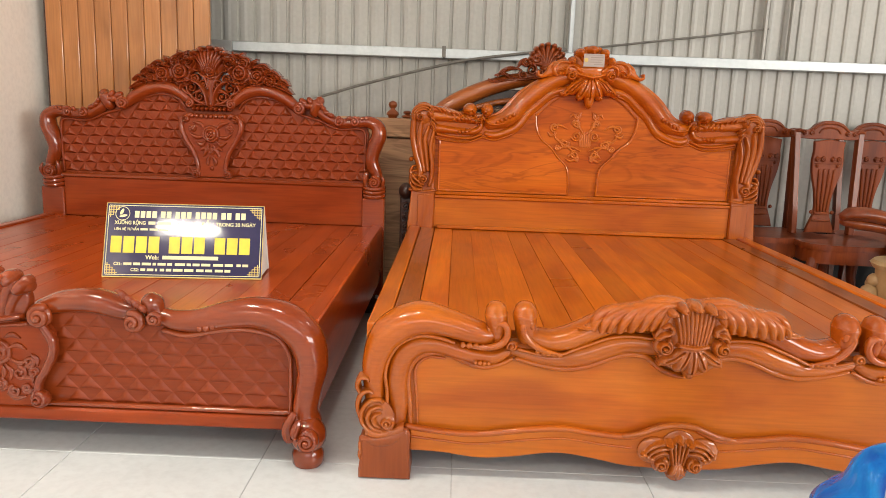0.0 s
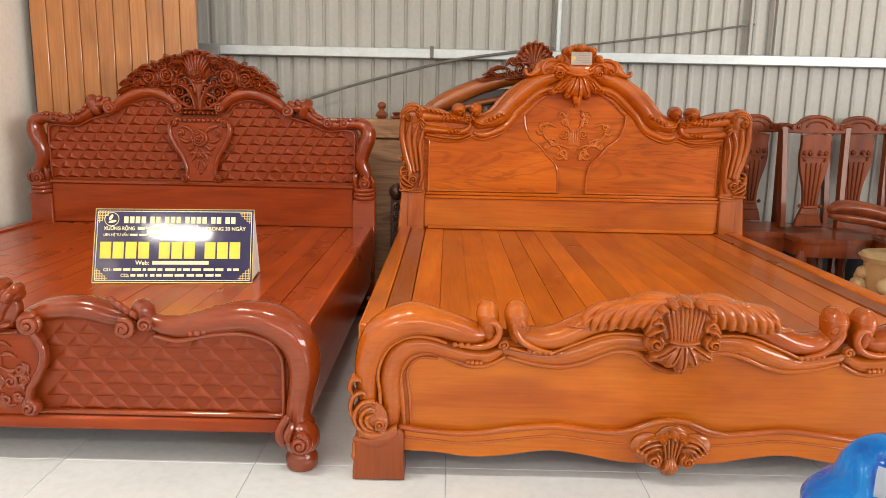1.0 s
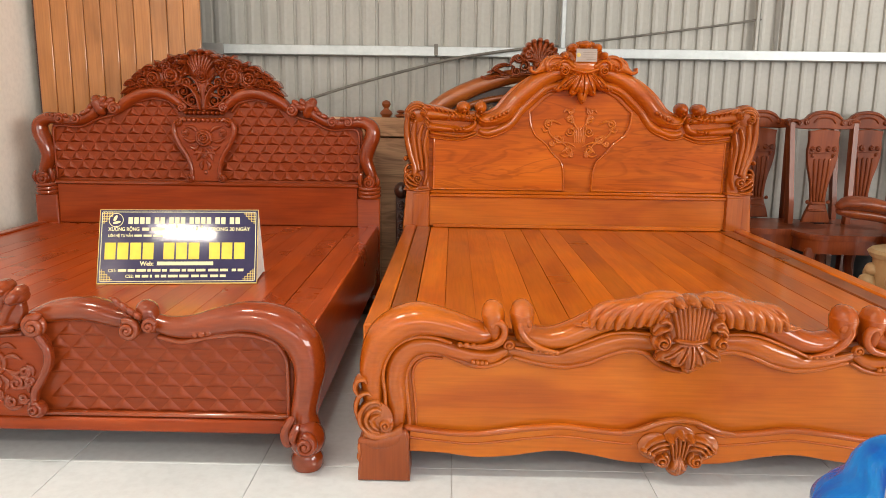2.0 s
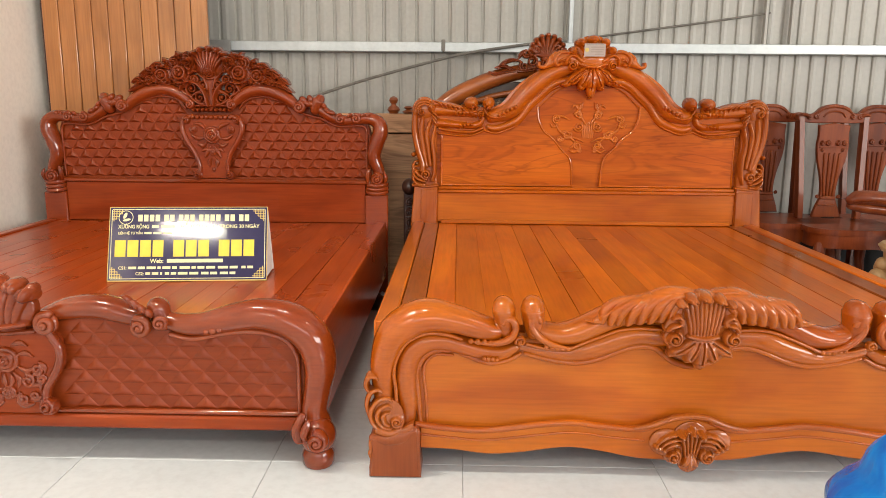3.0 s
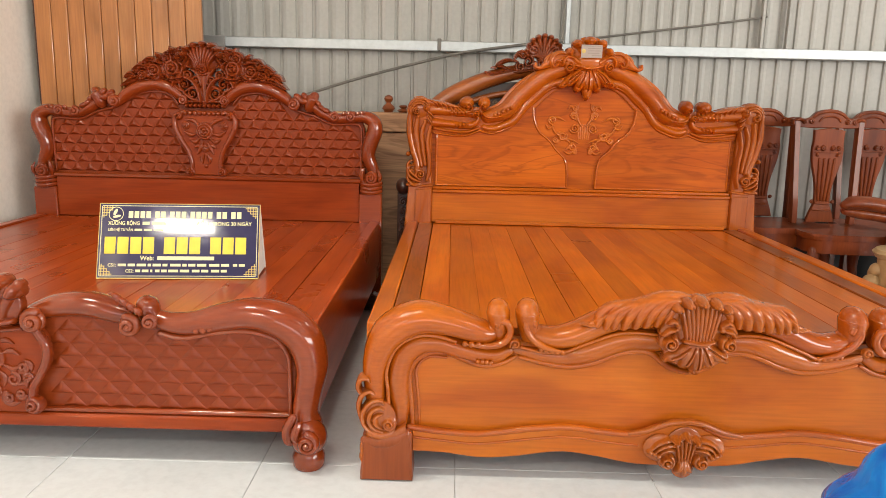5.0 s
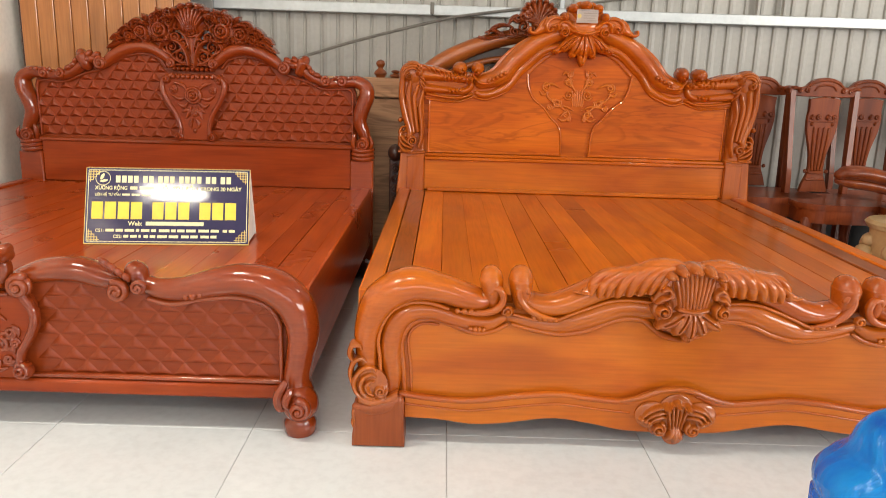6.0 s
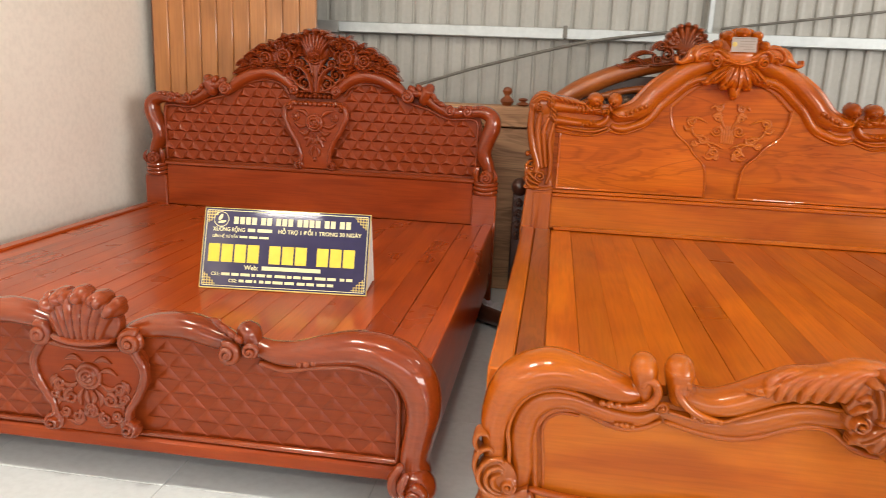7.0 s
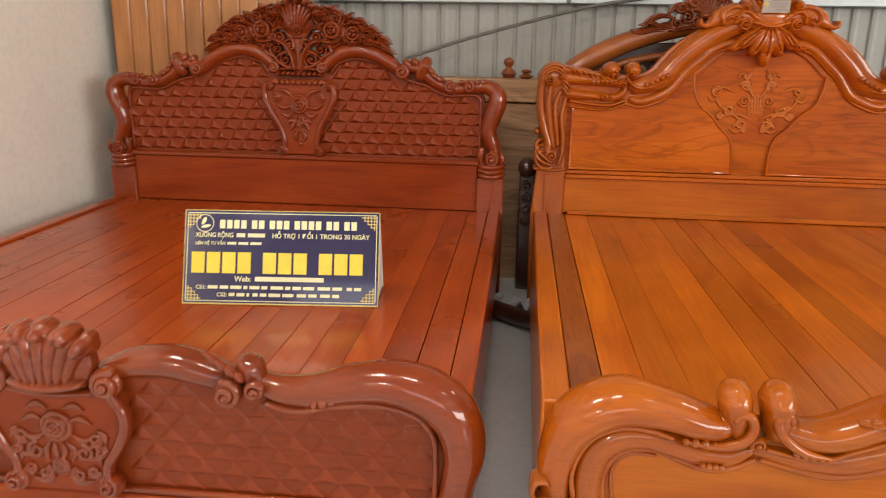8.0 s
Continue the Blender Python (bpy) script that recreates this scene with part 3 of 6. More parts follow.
upright(0.695, 0.030, 1.485, "narrow pale steel upright on the sheet wall")
upright(1.90, 0.022, 1.485, "thin pale painted strip on the sheet wall", SHEET)
upright(2.06, 0.018, 1.485, "thin pale painted strip on the sheet wall", SHEET)


def rod(ctrl, r, label):
    s = Shape()
    p = spline(ctrl, 30)
    tube(s, p, [r] * 30, [r] * 30, 8)
    tagged(part("brace_rod", s, RUST), label, "rod")


rod([(-0.95, 4.90, 1.133), (-0.585, 4.90, 1.251), (-0.10, 4.905, 1.383), (0.10, 4.905, 1.426), (0.43, 4.91, 1.474), (0.66, 4.91, 1.50)], 0.009, "bent dark grey steel brace rod leaning on the wall rail")
rod([(0.76, 4.95, 1.512), (1.208, 4.955, 1.573), (1.554, 4.955, 1.62), (1.92, 4.96, 1.675)], 0.007, "thin dark steel rod against the sheet wall")


def panelling():
    t = thing("wood_panelling", pose(-1.95, 4.57, 0), "upright orange-brown lacquered boards standing behind the red bed", "panelling")
    xs = [0.49 - 0.097 * i for i in range(10, -1, -1)]
    for a, b in zip(xs, xs[1:]):
        s = Shape()
        box(s, a + 0.0015, b - 0.0015, 0.0, 0.025, 0.0, 2.6, 0.005)
        part("board", s, W_BOARD, t)
    s = Shape()
    box(s, -0.50, 0.48, 0.026, 0.045, 0.0, 2.6)
    part("backing", s, W_DARK, t)


panelling()


# fixture body for each added lamp, out of view
def ceiling_lamp(x, y, z):
    t = thing("ceiling_light", pose(x, y, z), "short white batten lamp added out of view under the roof", "lamp", "lamps under the roof")
    s = Shape()
    box(s, -0.31, 0.31, -0.065, 0.065, -0.030, 0.03, 0.012)
    part("housing", s, WHITEMETAL, t)
    s = Shape()
    box(s, -0.285, 0.285, -0.054, 0.054, -0.038, -0.0305, 0.003)
    part("diffuser", s, GLOW, t)
    for dx in (-0.22, 0.22):
        s = Shape()
        tube(s, [(dx, 0, 0.031), (dx, 0, 4.498 - z)], [0.005, 0.005], [0.005, 0.005], 8, False)
        part("stem", s, WHITEMETAL, t)


for p in LAMPS:
    ceiling_lamp(*p)


# beds
def line(ctrl, n=24):
    return [tuple(p) for p in spline(ctrl, n)]


def planks(bed, x0, x1, n, y0, y1, top, material, gap=0.004):
    w = (x1 - x0) / n
    s = Shape()
    box(s, -w / 2 + gap / 2, w / 2 - gap / 2, y0, y1, -0.02, 0, 0.0009)
    me = mesh_of("slat", s, material, 0)
    for i in range(n):
        ob = new("slat", me)
        ob.parent = bed
        ob.location = (x0 + (i + 0.5) * w, 0, top + random.uniform(-0.0010, 0.0010))
        ob.scale.x = random.choice((1.011, 1.011, 1.011, 1.0, 0.99, 0.978))
    s = Shape()
    box(s, x0 - 0.01, x1 + 0.01, y0, y1, top - 0.05, top - 0.022, 0.002)
    part("platform_base", s, material, bed)


def side_rails(bed, half, y0, y1, z0, z1, w, material):
    for sd in (-1, 1):
        s = Shape()
        a, b = sorted((sd * half, sd * (half - w)))
        box(s, a, b, y0, y1, z0, z1, 0.006)
        part("side_rail", s, material, bed)


def orange_bed():
    H = 2.03
    bed = thing("wooden_bed", pose(0.70, 2.20, 0), "carved orange-brown lacquered hardwood bed with a bare slatted platform", "bed", "carved beds")
    planks(bed, -0.80, 0.80, 16, 0.12, H, 0.45, W_OY, 0.0012)
    side_rails(bed, 0.945, 0.10, H + 0.02, 0.09, 0.462, 0.064, W_OY)
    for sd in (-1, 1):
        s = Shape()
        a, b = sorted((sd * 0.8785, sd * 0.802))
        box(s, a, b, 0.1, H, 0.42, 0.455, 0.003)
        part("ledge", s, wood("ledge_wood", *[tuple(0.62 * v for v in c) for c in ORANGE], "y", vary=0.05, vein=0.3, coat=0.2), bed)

    # footboard
    top = line([(-0.86, 0.15), (-0.87, 0.30), (-0.83, 0.42), (-0.74, 0.47), (-0.60, 0.44), (-0.50, 0.43), (-0.34, 0.44), (-0.20, 0.50), (-0.08, 0.52), (0, 0.52)], 30)
    s = Shape()
    slab(s, mirrored([(0, 0.10), (-0.86, 0.10)] + top), 0.055, 0.10)
    foot = part("footboard", s, W_OX, bed)
    for sd, word in ((-1, ""), (1, "")):
        s = Shape()
        roll(s, [(-0.905, 0.20, 0.034), (-0.910, 0.28, 0.038), (-0.908, 0.36, 0.043), (-0.872, 0.445, 0.052), (-0.79, 0.492, 0.051), (-0.70, 0.482, 0.043),
                 (-0.62, 0.458, 0.038), (-0.578, 0.452, 0.032), (-0.556, 0.480, 0.024)], 0.07, -sd, 1.45, lift=0.01)
        roll(s, [(-0.548, 0.450, 0.026), (-0.552, 0.485, 0.032), (-0.556, 0.512, 0.035), (-0.557, 0.522, 0.033)], 0.060, -sd, 1.5)
        roll(s, [(-0.650, 0.426, 0.004), (-0.589, 0.421, 0.009), (-0.542, 0.433, 0.011), (-0.523, 0.462, 0.011), (-0.530, 0.490, 0.011), (-0.550, 0.496, 0.010), (-0.558, 0.484, 0.009)], 0.022, -sd, 1.3)
        roll(s, [(-0.466, 0.450, 0.026), (-0.469, 0.485, 0.033), (-0.471, 0.514, 0.037), (-0.471, 0.523, 0.035)], 0.060, -sd, 1.5)
        roll(s, [(-0.370, 0.410, 0.004), (-0.418, 0.421, 0.009), (-0.452, 0.442, 0.011), (-0.474, 0.470, 0.011), (-0.477, 0.494, 0.011), (-0.460, 0.502, 0.010), (-0.452, 0.490, 0.009)], 0.022, -sd, 1.3)
        roll(s, [(-0.462, 0.475, 0.020), (-0.440, 0.450, 0.030), (-0.394, 0.440, 0.033), (-0.345, 0.448, 0.036), (-0.297, 0.469, 0.037), (-0.25, 0.492, 0.038), (-0.18, 0.515, 0.040), (-0.07, 0.520, 0.040)], 0.066, -sd, 1.5)
        part("top_rail", s, W_OC, foot, smooth=65)
        s = Shape()
        roll(s, [(-0.840, 0.175, 0.026), (-0.838, 0.235, 0.031), (-0.844, 0.31, 0.035), (-0.829, 0.384, 0.036), (-0.785, 0.422, 0.034), (-0.73, 0.427, 0.031), (-0.68, 0.414, 0.029), (-0.62, 0.398, 0.027), (-0.56, 0.394, 0.024), (-0.522, 0.410, 0.018)], 0.056, -sd, 1.1)
        roll(s, [(-0.870, 0.20, 0.006), (-0.872, 0.28, 0.006), (-0.878, 0.335, 0.006), (-0.868, 0.382, 0.006), (-0.843, 0.424, 0.006), (-0.808, 0.448, 0.006), (-0.770, 0.458, 0.006), (-0.722, 0.454, 0.006), (-0.68, 0.441, 0.005)], 0.024, -sd, 1.2)
        roll(s, [(-0.800, 0.165, 0.008), (-0.806, 0.248, 0.009), (-0.813, 0.318, 0.010), (-0.805, 0.352, 0.010), (-0.782, 0.384, 0.010), (-0.745, 0.400, 0.010), (-0.70, 0.398, 0.009), (-0.66, 0.383, 0.009), (-0.62, 0.367, 0.009), (-0.58, 0.362, 0.009), (-0.538, 0.372, 0.008), (-0.505, 0.390, 0.006)], 0.050, -sd, 1.2)
        roll(s, [(-0.780, 0.165, 0.004), (-0.784, 0.248, 0.005), (-0.790, 0.301, 0.005), (-0.792, 0.337, 0.005), (-0.780, 0.366, 0.005), (-0.750, 0.384, 0.005), (-0.705, 0.382, 0.004)], 0.053, -sd, 1.0)
        volute(s, -0.506, 0.436, 0.021, 0.030, -sd, 1.3, 200, -1)
        roll(s, [(-0.500, 0.412, 0.014), (-0.422, 0.397, 0.022), (-0.362, 0.394, 0.026), (-0.322, 0.403, 0.033), (-0.269, 0.421, 0.037), (-0.214, 0.443, 0.037), (-0.161, 0.453, 0.034), (-0.07, 0.448, 0.032)], 0.056, -sd, 1.0)
        roll(s, [(-0.488, 0.428, 0.004), (-0.423, 0.414, 0.005), (-0.364, 0.417, 0.005), (-0.326, 0.433, 0.005), (-0.273, 0.455, 0.005), (-0.218, 0.475, 0.005), (-0.165, 0.481, 0.005), (-0.10, 0.477, 0.005)], 0.026, -sd, 1.2)
        roll(s, [(-0.490, 0.392, 0.006), (-0.422, 0.376, 0.009), (-0.362, 0.368, 0.010), (-0.322, 0.369, 0.010), (-0.269, 0.382, 0.010), (-0.214, 0.406, 0.010), (-0.161, 0.420, 0.010), (-0.112, 0.416, 0.010), (-0.084, 0.396, 0.010), (-0.056, 0.376, 0.010), (-0.022, 0.364, 0.010), (0.002, 0.361, 0.010)], 0.048, -sd, 1.3)
        beads(s, (-0.652, 0.436), (-0.594, 0.432), 4, 0.0105, 0.022, -sd)
        beads(s, (-0.612, 0.382), (-0.574, 0.380), 4, 0.0085, 0.026, -sd)
        beads(s, (-0.431, 0.424), (-0.368, 0.416), 5, 0.0105, 0.024, -sd)
        s.v = [(x, y, z - 0.009) for x, y, z in s.v]
        part("moulding", s, W_OC, foot)
        # leg with its scroll
        s = Shape()
        w = [(-0.952, 0.0), (-0.952, 0.03), (-0.946, 0.08), (-0.948, 0.130), (-0.90, 0.127), (-0.85, 0.138), (-0.812, 0.160), (-0.802, 0.15), (-0.802, 0.08), (-0.798, 0.03), (-0.796, 0.0)]
        slab(s, [(-sd * x, z) for x, z in w], 0.0, 0.12, 0.008)
        roll(s, [(-0.940, 0.124, 0.014), (-0.90, 0.118, 0.020), (-0.855, 0.128, 0.022), (-0.818, 0.150, 0.014)], 0.014, -sd, 0.9, 18, 14)
        roll(s, [(-0.806, 0.148, 0.008), (-0.808, 0.08, 0.010), (-0.804, 0.012, 0.009)], 0.010, -sd, 1.0, 8, 10)
        part("leg", s, W_LEG, foot, "browner block leg")
        r = Relief(*sorted((sd * 0.968, sd * 0.82)), 0.045, 0.345, 0.0018)
        k = sd
        r.mound(k * 0.900, 0.205, 0.056, 0.060, 0.005, both=False)
        r.ridge([(k * 0.815, 0.175, 0.014, 0.012), (k * 0.850, 0.158, 0.016, 0.014), (k * 0.890, 0.150, 0.016, 0.014), (k * 0.925, 0.160, 0.014, 0.012)], "cut", 0.6, False)
        r.spiral(k * 0.868, 0.190, 0.024, 0.013, k, 90 + 90 * k, both=False)
        for path in ([(0.880, 0.158), (0.912, 0.158), (0.942, 0.188), (0.944, 0.225), (0.922, 0.256), (0.894, 0.262), (0.884, 0.252)],
                     [(0.888, 0.166), (0.912, 0.174), (0.927, 0.200), (0.920, 0.226), (0.898, 0.240), (0.884, 0.234)],
                     [(0.890, 0.176), (0.904, 0.186), (0.910, 0.204), (0.902, 0.216), (0.888, 0.220)],
                     [(0.950, 0.200), (0.958, 0.240), (0.948, 0.275), (0.926, 0.288), (0.912, 0.280)],
                     [(0.948, 0.275), (0.960, 0.300), (0.952, 0.325), (0.932, 0.328), (0.925, 0.318)]):
            r.finger([(k * x, z) for x, z in path], 0.0088, 0.015, False, 0.85)
        r.finger([(k * 0.93, 0.150), (k * 0.946, 0.12), (k * 0.942, 0.09), (k * 0.930, 0.075)], 0.010, 0.010, False)
        r.finger([(k * 0.94, 0.11), (k * 0.950, 0.085), (k * 0.944, 0.06)], 0.008, 0.009, False)
        r.build("scroll_carving", W_BZ, foot, 0.014, 0.04).location.z = -0.012
    s = Shape()
    wave = line([(-0.80, 0.082), (-0.70, 0.078), (-0.60, 0.066), (-0.50, 0.072), (-0.36, 0.092), (-0.25, 0.080), (-0.14, 0.060), (0, 0.055)], 30)
    brow = line([(0, 0.195), (-0.07, 0.177), (-0.14, 0.155), (-0.25, 0.161), (-0.34, 0.171), (-0.45, 0.162), (-0.60, 0.141), (-0.72, 0.146), (-0.80, 0.156)], 30)
    half = list(reversed(wave)) + list(reversed(brow))
    slab(s, [(x, z) for x, z in mirrored(half)], 0.035, 0.098)
    apron = part("apron", s, W_OX, foot)
    s = Shape()
    for sd in (-1, 1):
        roll(s, [(-0.81, 0.158, 0.010), (-0.72, 0.147, 0.010), (-0.60, 0.142, 0.010), (-0.45, 0.162, 0.010), (-0.34, 0.171, 0.010), (-0.25, 0.161, 0.010), (-0.14, 0.155, 0.010), (-0.07, 0.18, 0.010)], 0.040, sd, 1.2)
        roll(s, [(-0.80, 0.128, 0.0045), (-0.70, 0.118, 0.0045), (-0.60, 0.112, 0.0045), (-0.45, 0.131, 0.0045), (-0.34, 0.141, 0.0045), (-0.22, 0.128, 0.0045), (-0.13, 0.120, 0.0045)], 0.036, sd, 1.0)
    part("apron_moulding", s, W_OC, foot)
    r = Relief(-0.36, 0.36, 0.42, 0.62, 0.0016)
    r.ridge([(-0.04, 0.530, 0.050, 0.020), (-0.12, 0.538, 0.046, 0.020), (-0.19, 0.526, 0.040, 0.018), (-0.25, 0.505, 0.026, 0.014), (-0.300, 0.495, 0.008, 0.008)], "base", 0.3)
    for ex, ez, k in ((-0.282, 0.492, 0.9), (-0.258, 0.488, 1.0), (-0.236, 0.490, 0.95), (-0.206, 0.488, 1.1), (-0.174, 0.494, 1.25), (-0.144, 0.496, 1.2), (-0.116, 0.502, 1.05), (-0.090, 0.510, 0.9)):
        c = [(ex + 0.120 * k, ez + 0.062 * k, 0.35), (ex + 0.080 * k, ez + 0.074 * k, 0.7), (ex + 0.036 * k, ez + 0.062 * k, 1.0), (ex + 0.009 * k, ez + 0.034 * k, 1.15), (ex, ez, 0.7)]
        r.ridge([(a, b, 0.0135 * k * f, 0.018 * k * f) for a, b, f in c], "cut", 0.65)
    r.finger([(-0.270, 0.498), (-0.300, 0.492), (-0.330, 0.494)], 0.007, 0.010)
    r.build("leaf_carving", W_OC, foot, 0.022, 0.014).location.x = 0.006
    r = Relief(-0.15, 0.15, 0.33, 0.61, 0.0014)
    r.mound(0, 0.505, 0.070, 0.088, 0.022)
    r.mound(0, 0.425, 0.092, 0.048, 0.016)
    r.fluted(0.462, 0.108, 0.036, 0.058, 0.015, 9)
    for x, z in ((-0.070, 0.558), (-0.040, 0.572), (0.0, 0.577), (0.040, 0.572), (0.070, 0.558)):
        r.mound(x, z, 0.018, 0.016, 0.056, "base", both=False, power=0.6)
    r.ridge([(-0.040, 0.462, 0.008, 0.020), (0, 0.457, 0.009, 0.024), (0.040, 0.462, 0.008, 0.020)], both=False)
    for u, tx, tz, w in ((0, 0.0, 0.366, 0.017), (-1, -0.040, 0.384, 0.017), (1, 0.040, 0.384, 0.017), (-1, -0.088, 0.400, 0.016), (1, 0.088, 0.400, 0.016)):
        r.finger([(0.25 * tx, 0.448), (0.55 * tx, 0.428), (0.85 * tx, tz + 0.012), (tx, tz)], 1.3 * w, 0.026, False, 0.6)
        r.stroke([(0.3 * tx, 0.444, 0.0028, 0.010), (0.85 * tx, tz + 0.014, 0.0025, 0.008)], "groove", 0.6, (1,))
    r.spiral(-0.082, 0.456, 0.029, 0.028, -1, 60)
    r.ridge([(-0.100, 0.478, 0.008, 0.014), (-0.086, 0.492, 0.009, 0.022), (-0.066, 0.494, 0.009, 0.022), (-0.062, 0.508, 0.008, 0.020), (-0.074, 0.520, 0.008, 0.020), (-0.088, 0.514, 0.007, 0.016)])
    r.ridge([(-0.096, 0.485, 0.016, 0.018), (-0.078, 0.512, 0.020, 0.018), (-0.068, 0.535, 0.014, 0.014)], "base", 0.4)
    r.build("shell_carving", W_BZ, foot, 0.008, 0.026, "browner carved shell").location.x = 0.008
    r = Relief(-0.19, 0.19, 0.015, 0.22, 0.0016)
    r.mound(0, 0.115, 0.060, 0.070, 0.010)
    r.mound(0, 0.055, 0.034, 0.034, 0.014)
    r.fluted(0.080, 0.075, 0.016, 0.030, 0.020, 5)
    for u in (-1, 0, 1):
        r.mound(0.030 * u, 0.160 - 0.010 * abs(u), 0.014, 0.011, 0.034, "base", both=False)
    for u in (-1, 0, 1):
        r.finger([(0.005 * u, 0.088), (0.013 * u, 0.060), (0.024 * u, 0.036 + 0.010 * abs(u))], 0.012, 0.018, False, 0.7)
    r.spiral(-0.050, 0.078, 0.028, 0.020, -1, 60)
    r.mound(-0.072, 0.118, 0.050, 0.044, 0.014)
    for rad, w in ((0.036, 0.008), (0.050, 0.0085), (0.064, 0.008)):
        c = [(-0.046 + rad * math.cos(radians(a)), 0.082 + rad * math.sin(radians(a))) for a in (65, 95, 125, 155)]
        r.finger(c, w, 0.018, True, 0.85)
        r.mound(c[-1][0], c[-1][1], 0.009, 0.009, 0.020, "cut")
    r.ridge([(-0.165, 0.158, 0.007, 0.006), (-0.11, 0.170, 0.009, 0.009), (-0.05, 0.194, 0.010, 0.012), (0, 0.201, 0.010, 0.013)])
    r.build("shell_carving", W_BZ, foot, 0.033, 0.003, "browner carved shell").location.x = 0.008

    # headboard
    y = H
    s = Shape()
    half = [(0, 0.20), (-0.90, 0.20), (-0.90, 1.00)] + line([(-0.84, 1.055), (-0.60, 1.055), (-0.48, 1.04), (-0.34, 1.11), (-0.22, 1.22), (-0.12, 1.31), (0, 1.36)], 20)
    slab(s, mirrored(half), y + 0.035, y + 0.075)
    head = part("headboard", s, W_OP, bed)
    head.location.x = 0.010
    s = Shape()
    box(s, -0.8175, 0.8175, y + 0.002, y + 0.034, 0.46, 0.6226, 0.0015)
    part("base_panel", s, W_OX, head)
    s = Shape()
    box(s, -0.8175, 0.8175, y - 0.012, y + 0.034, 0.623, 0.6405, 0.004)
    box(s, -0.8175, 0.8175, y + 0.004, y + 0.034, 0.6408, 0.658, 0.004)
    part("ledge", s, W_OC, head)
    s = Shape()
    box(s, -0.80, 0.80, y - 0.016, y - 0.002, 0.452, 0.474, 0.004)
    part("ledge", s, W_OX, head)
    for sd in (-1, 1):
        # framed field beside the vase shape
        s = Shape()
        fld = [(-0.078, 0.664), (-0.80, 0.664), (-0.80, 0.955)] + line([(-0.72, 0.936), (-0.645, 0.936), (-0.574, 0.960), (-0.512, 0.950), (-0.463, 0.960), (-0.382, 1.003), (-0.323, 1.078), (-0.285, 1.108)], 18) + \
            line([(-0.272, 1.06), (-0.269, 1.02), (-0.243, 0.966), (-0.186, 0.919), (-0.145, 0.868), (-0.097, 0.818), (-0.082, 0.75), (-0.078, 0.68)], 20)
        slab(s, [(-sd * x, z) for x, z in fld], y + 0.022, y + 0.0345)
        part("field", s, W_OP, head)
        s = Shape()
        roll(s, [(-0.279, 1.095, 0.005), (-0.272, 1.03, 0.006), (-0.243, 0.966, 0.006), (-0.186, 0.919, 0.006), (-0.145, 0.868, 0.006), (-0.097, 0.818, 0.006), (-0.082, 0.75, 0.006), (-0.078, 0.665, 0.005)], y + 0.024, -sd, 1.3, 44, 8)
        roll(s, [(-0.078, 0.664, 0.005), (-0.40, 0.664, 0.005), (-0.80, 0.664, 0.005)], y + 0.024, -sd, 1.2, 8, 8)
        roll(s, [(-0.80, 0.664, 0.006), (-0.80, 0.80, 0.006), (-0.80, 0.945, 0.006)], y + 0.024, -sd, 1.2, 8, 8)
        part("field_moulding", s, W_OC, head)
        s = Shape()
        slab(s, [(sd * x, z) for x, z in ((0.948, 0.664), (0.818, 0.664), (0.818, 0.0), (0.965, 0.0), (0.968, 0.45))], y - 0.012, y + 0.09, 0.006)
        box(s, *sorted((sd * 0.912, sd * 0.822)), y - 0.018, y - 0.011, 0.452, 0.640, 0.003)
        part("post", s, W_BZ, head, "darker brown panelled post")
    # arched top rail with its arms, one carved length on either side
    r = Relief(-0.86, 0.0, 0.915, 1.40, 0.0022)
    r.ridge([(-0.80, 1.02, 0.075, 0.012), (-0.66, 1.02, 0.080, 0.012), (-0.53, 1.02, 0.070, 0.012), (-0.43, 1.055, 0.075, 0.012), (-0.33, 1.15, 0.085, 0.012), (-0.22, 1.235, 0.075, 0.012), (-0.10, 1.285, 0.07, 0.012), (0, 1.30, 0.07, 0.012)], "base", 0.15, False)
    r.ridge([(-0.525, 1.040, 0.036, 0.050), (-0.43, 1.072, 0.046, 0.056), (-0.352, 1.156, 0.050, 0.058), (-0.268, 1.232, 0.050, 0.058), (-0.19, 1.280, 0.046, 0.056), (-0.10, 1.312, 0.044, 0.054), (0, 1.32, 0.044, 0.054)], "base", 0.5, False, 60)
    r.ridge([(-0.545, 0.985, 0.016, 0.030), (-0.512, 0.976, 0.020, 0.034), (-0.464, 0.984, 0.022, 0.036), (-0.383, 1.024, 0.024, 0.036), (-0.325, 1.101, 0.024, 0.036), (-0.266, 1.158, 0.024, 0.036), (-0.207, 1.208, 0.023, 0.036), (-0.14, 1.232, 0.022, 0.034), (0, 1.245, 0.02, 0.03)], "base", 0.45, False, 60)
    r.ridge([(-0.570, 0.965, 0.007, 0.022), (-0.512, 0.951, 0.008, 0.026), (-0.463, 0.961, 0.008, 0.026), (-0.382, 1.001, 0.008, 0.026), (-0.323, 1.078, 0.008, 0.026), (-0.265, 1.133, 0.008, 0.026), (-0.206, 1.186, 0.008, 0.026), (-0.141, 1.210, 0.008, 0.026), (0, 1.222, 0.008, 0.026)], "base", 0.6, False, 60)
    r.ridge([(-0.845, 1.074, 0.032, 0.046), (-0.72, 1.066, 0.028, 0.048), (-0.65, 1.060, 0.025, 0.048), (-0.60, 1.050, 0.018, 0.044)], "base", 0.5, False)
    r.ridge([(-0.845, 1.006, 0.025, 0.042), (-0.72, 0.995, 0.021, 0.044), (-0.64, 0.990, 0.020, 0.046), (-0.598, 1.000, 0.019, 0.046), (-0.577, 1.025, 0.016, 0.046), (-0.583, 1.050, 0.012, 0.044)], "base", 0.5, False)
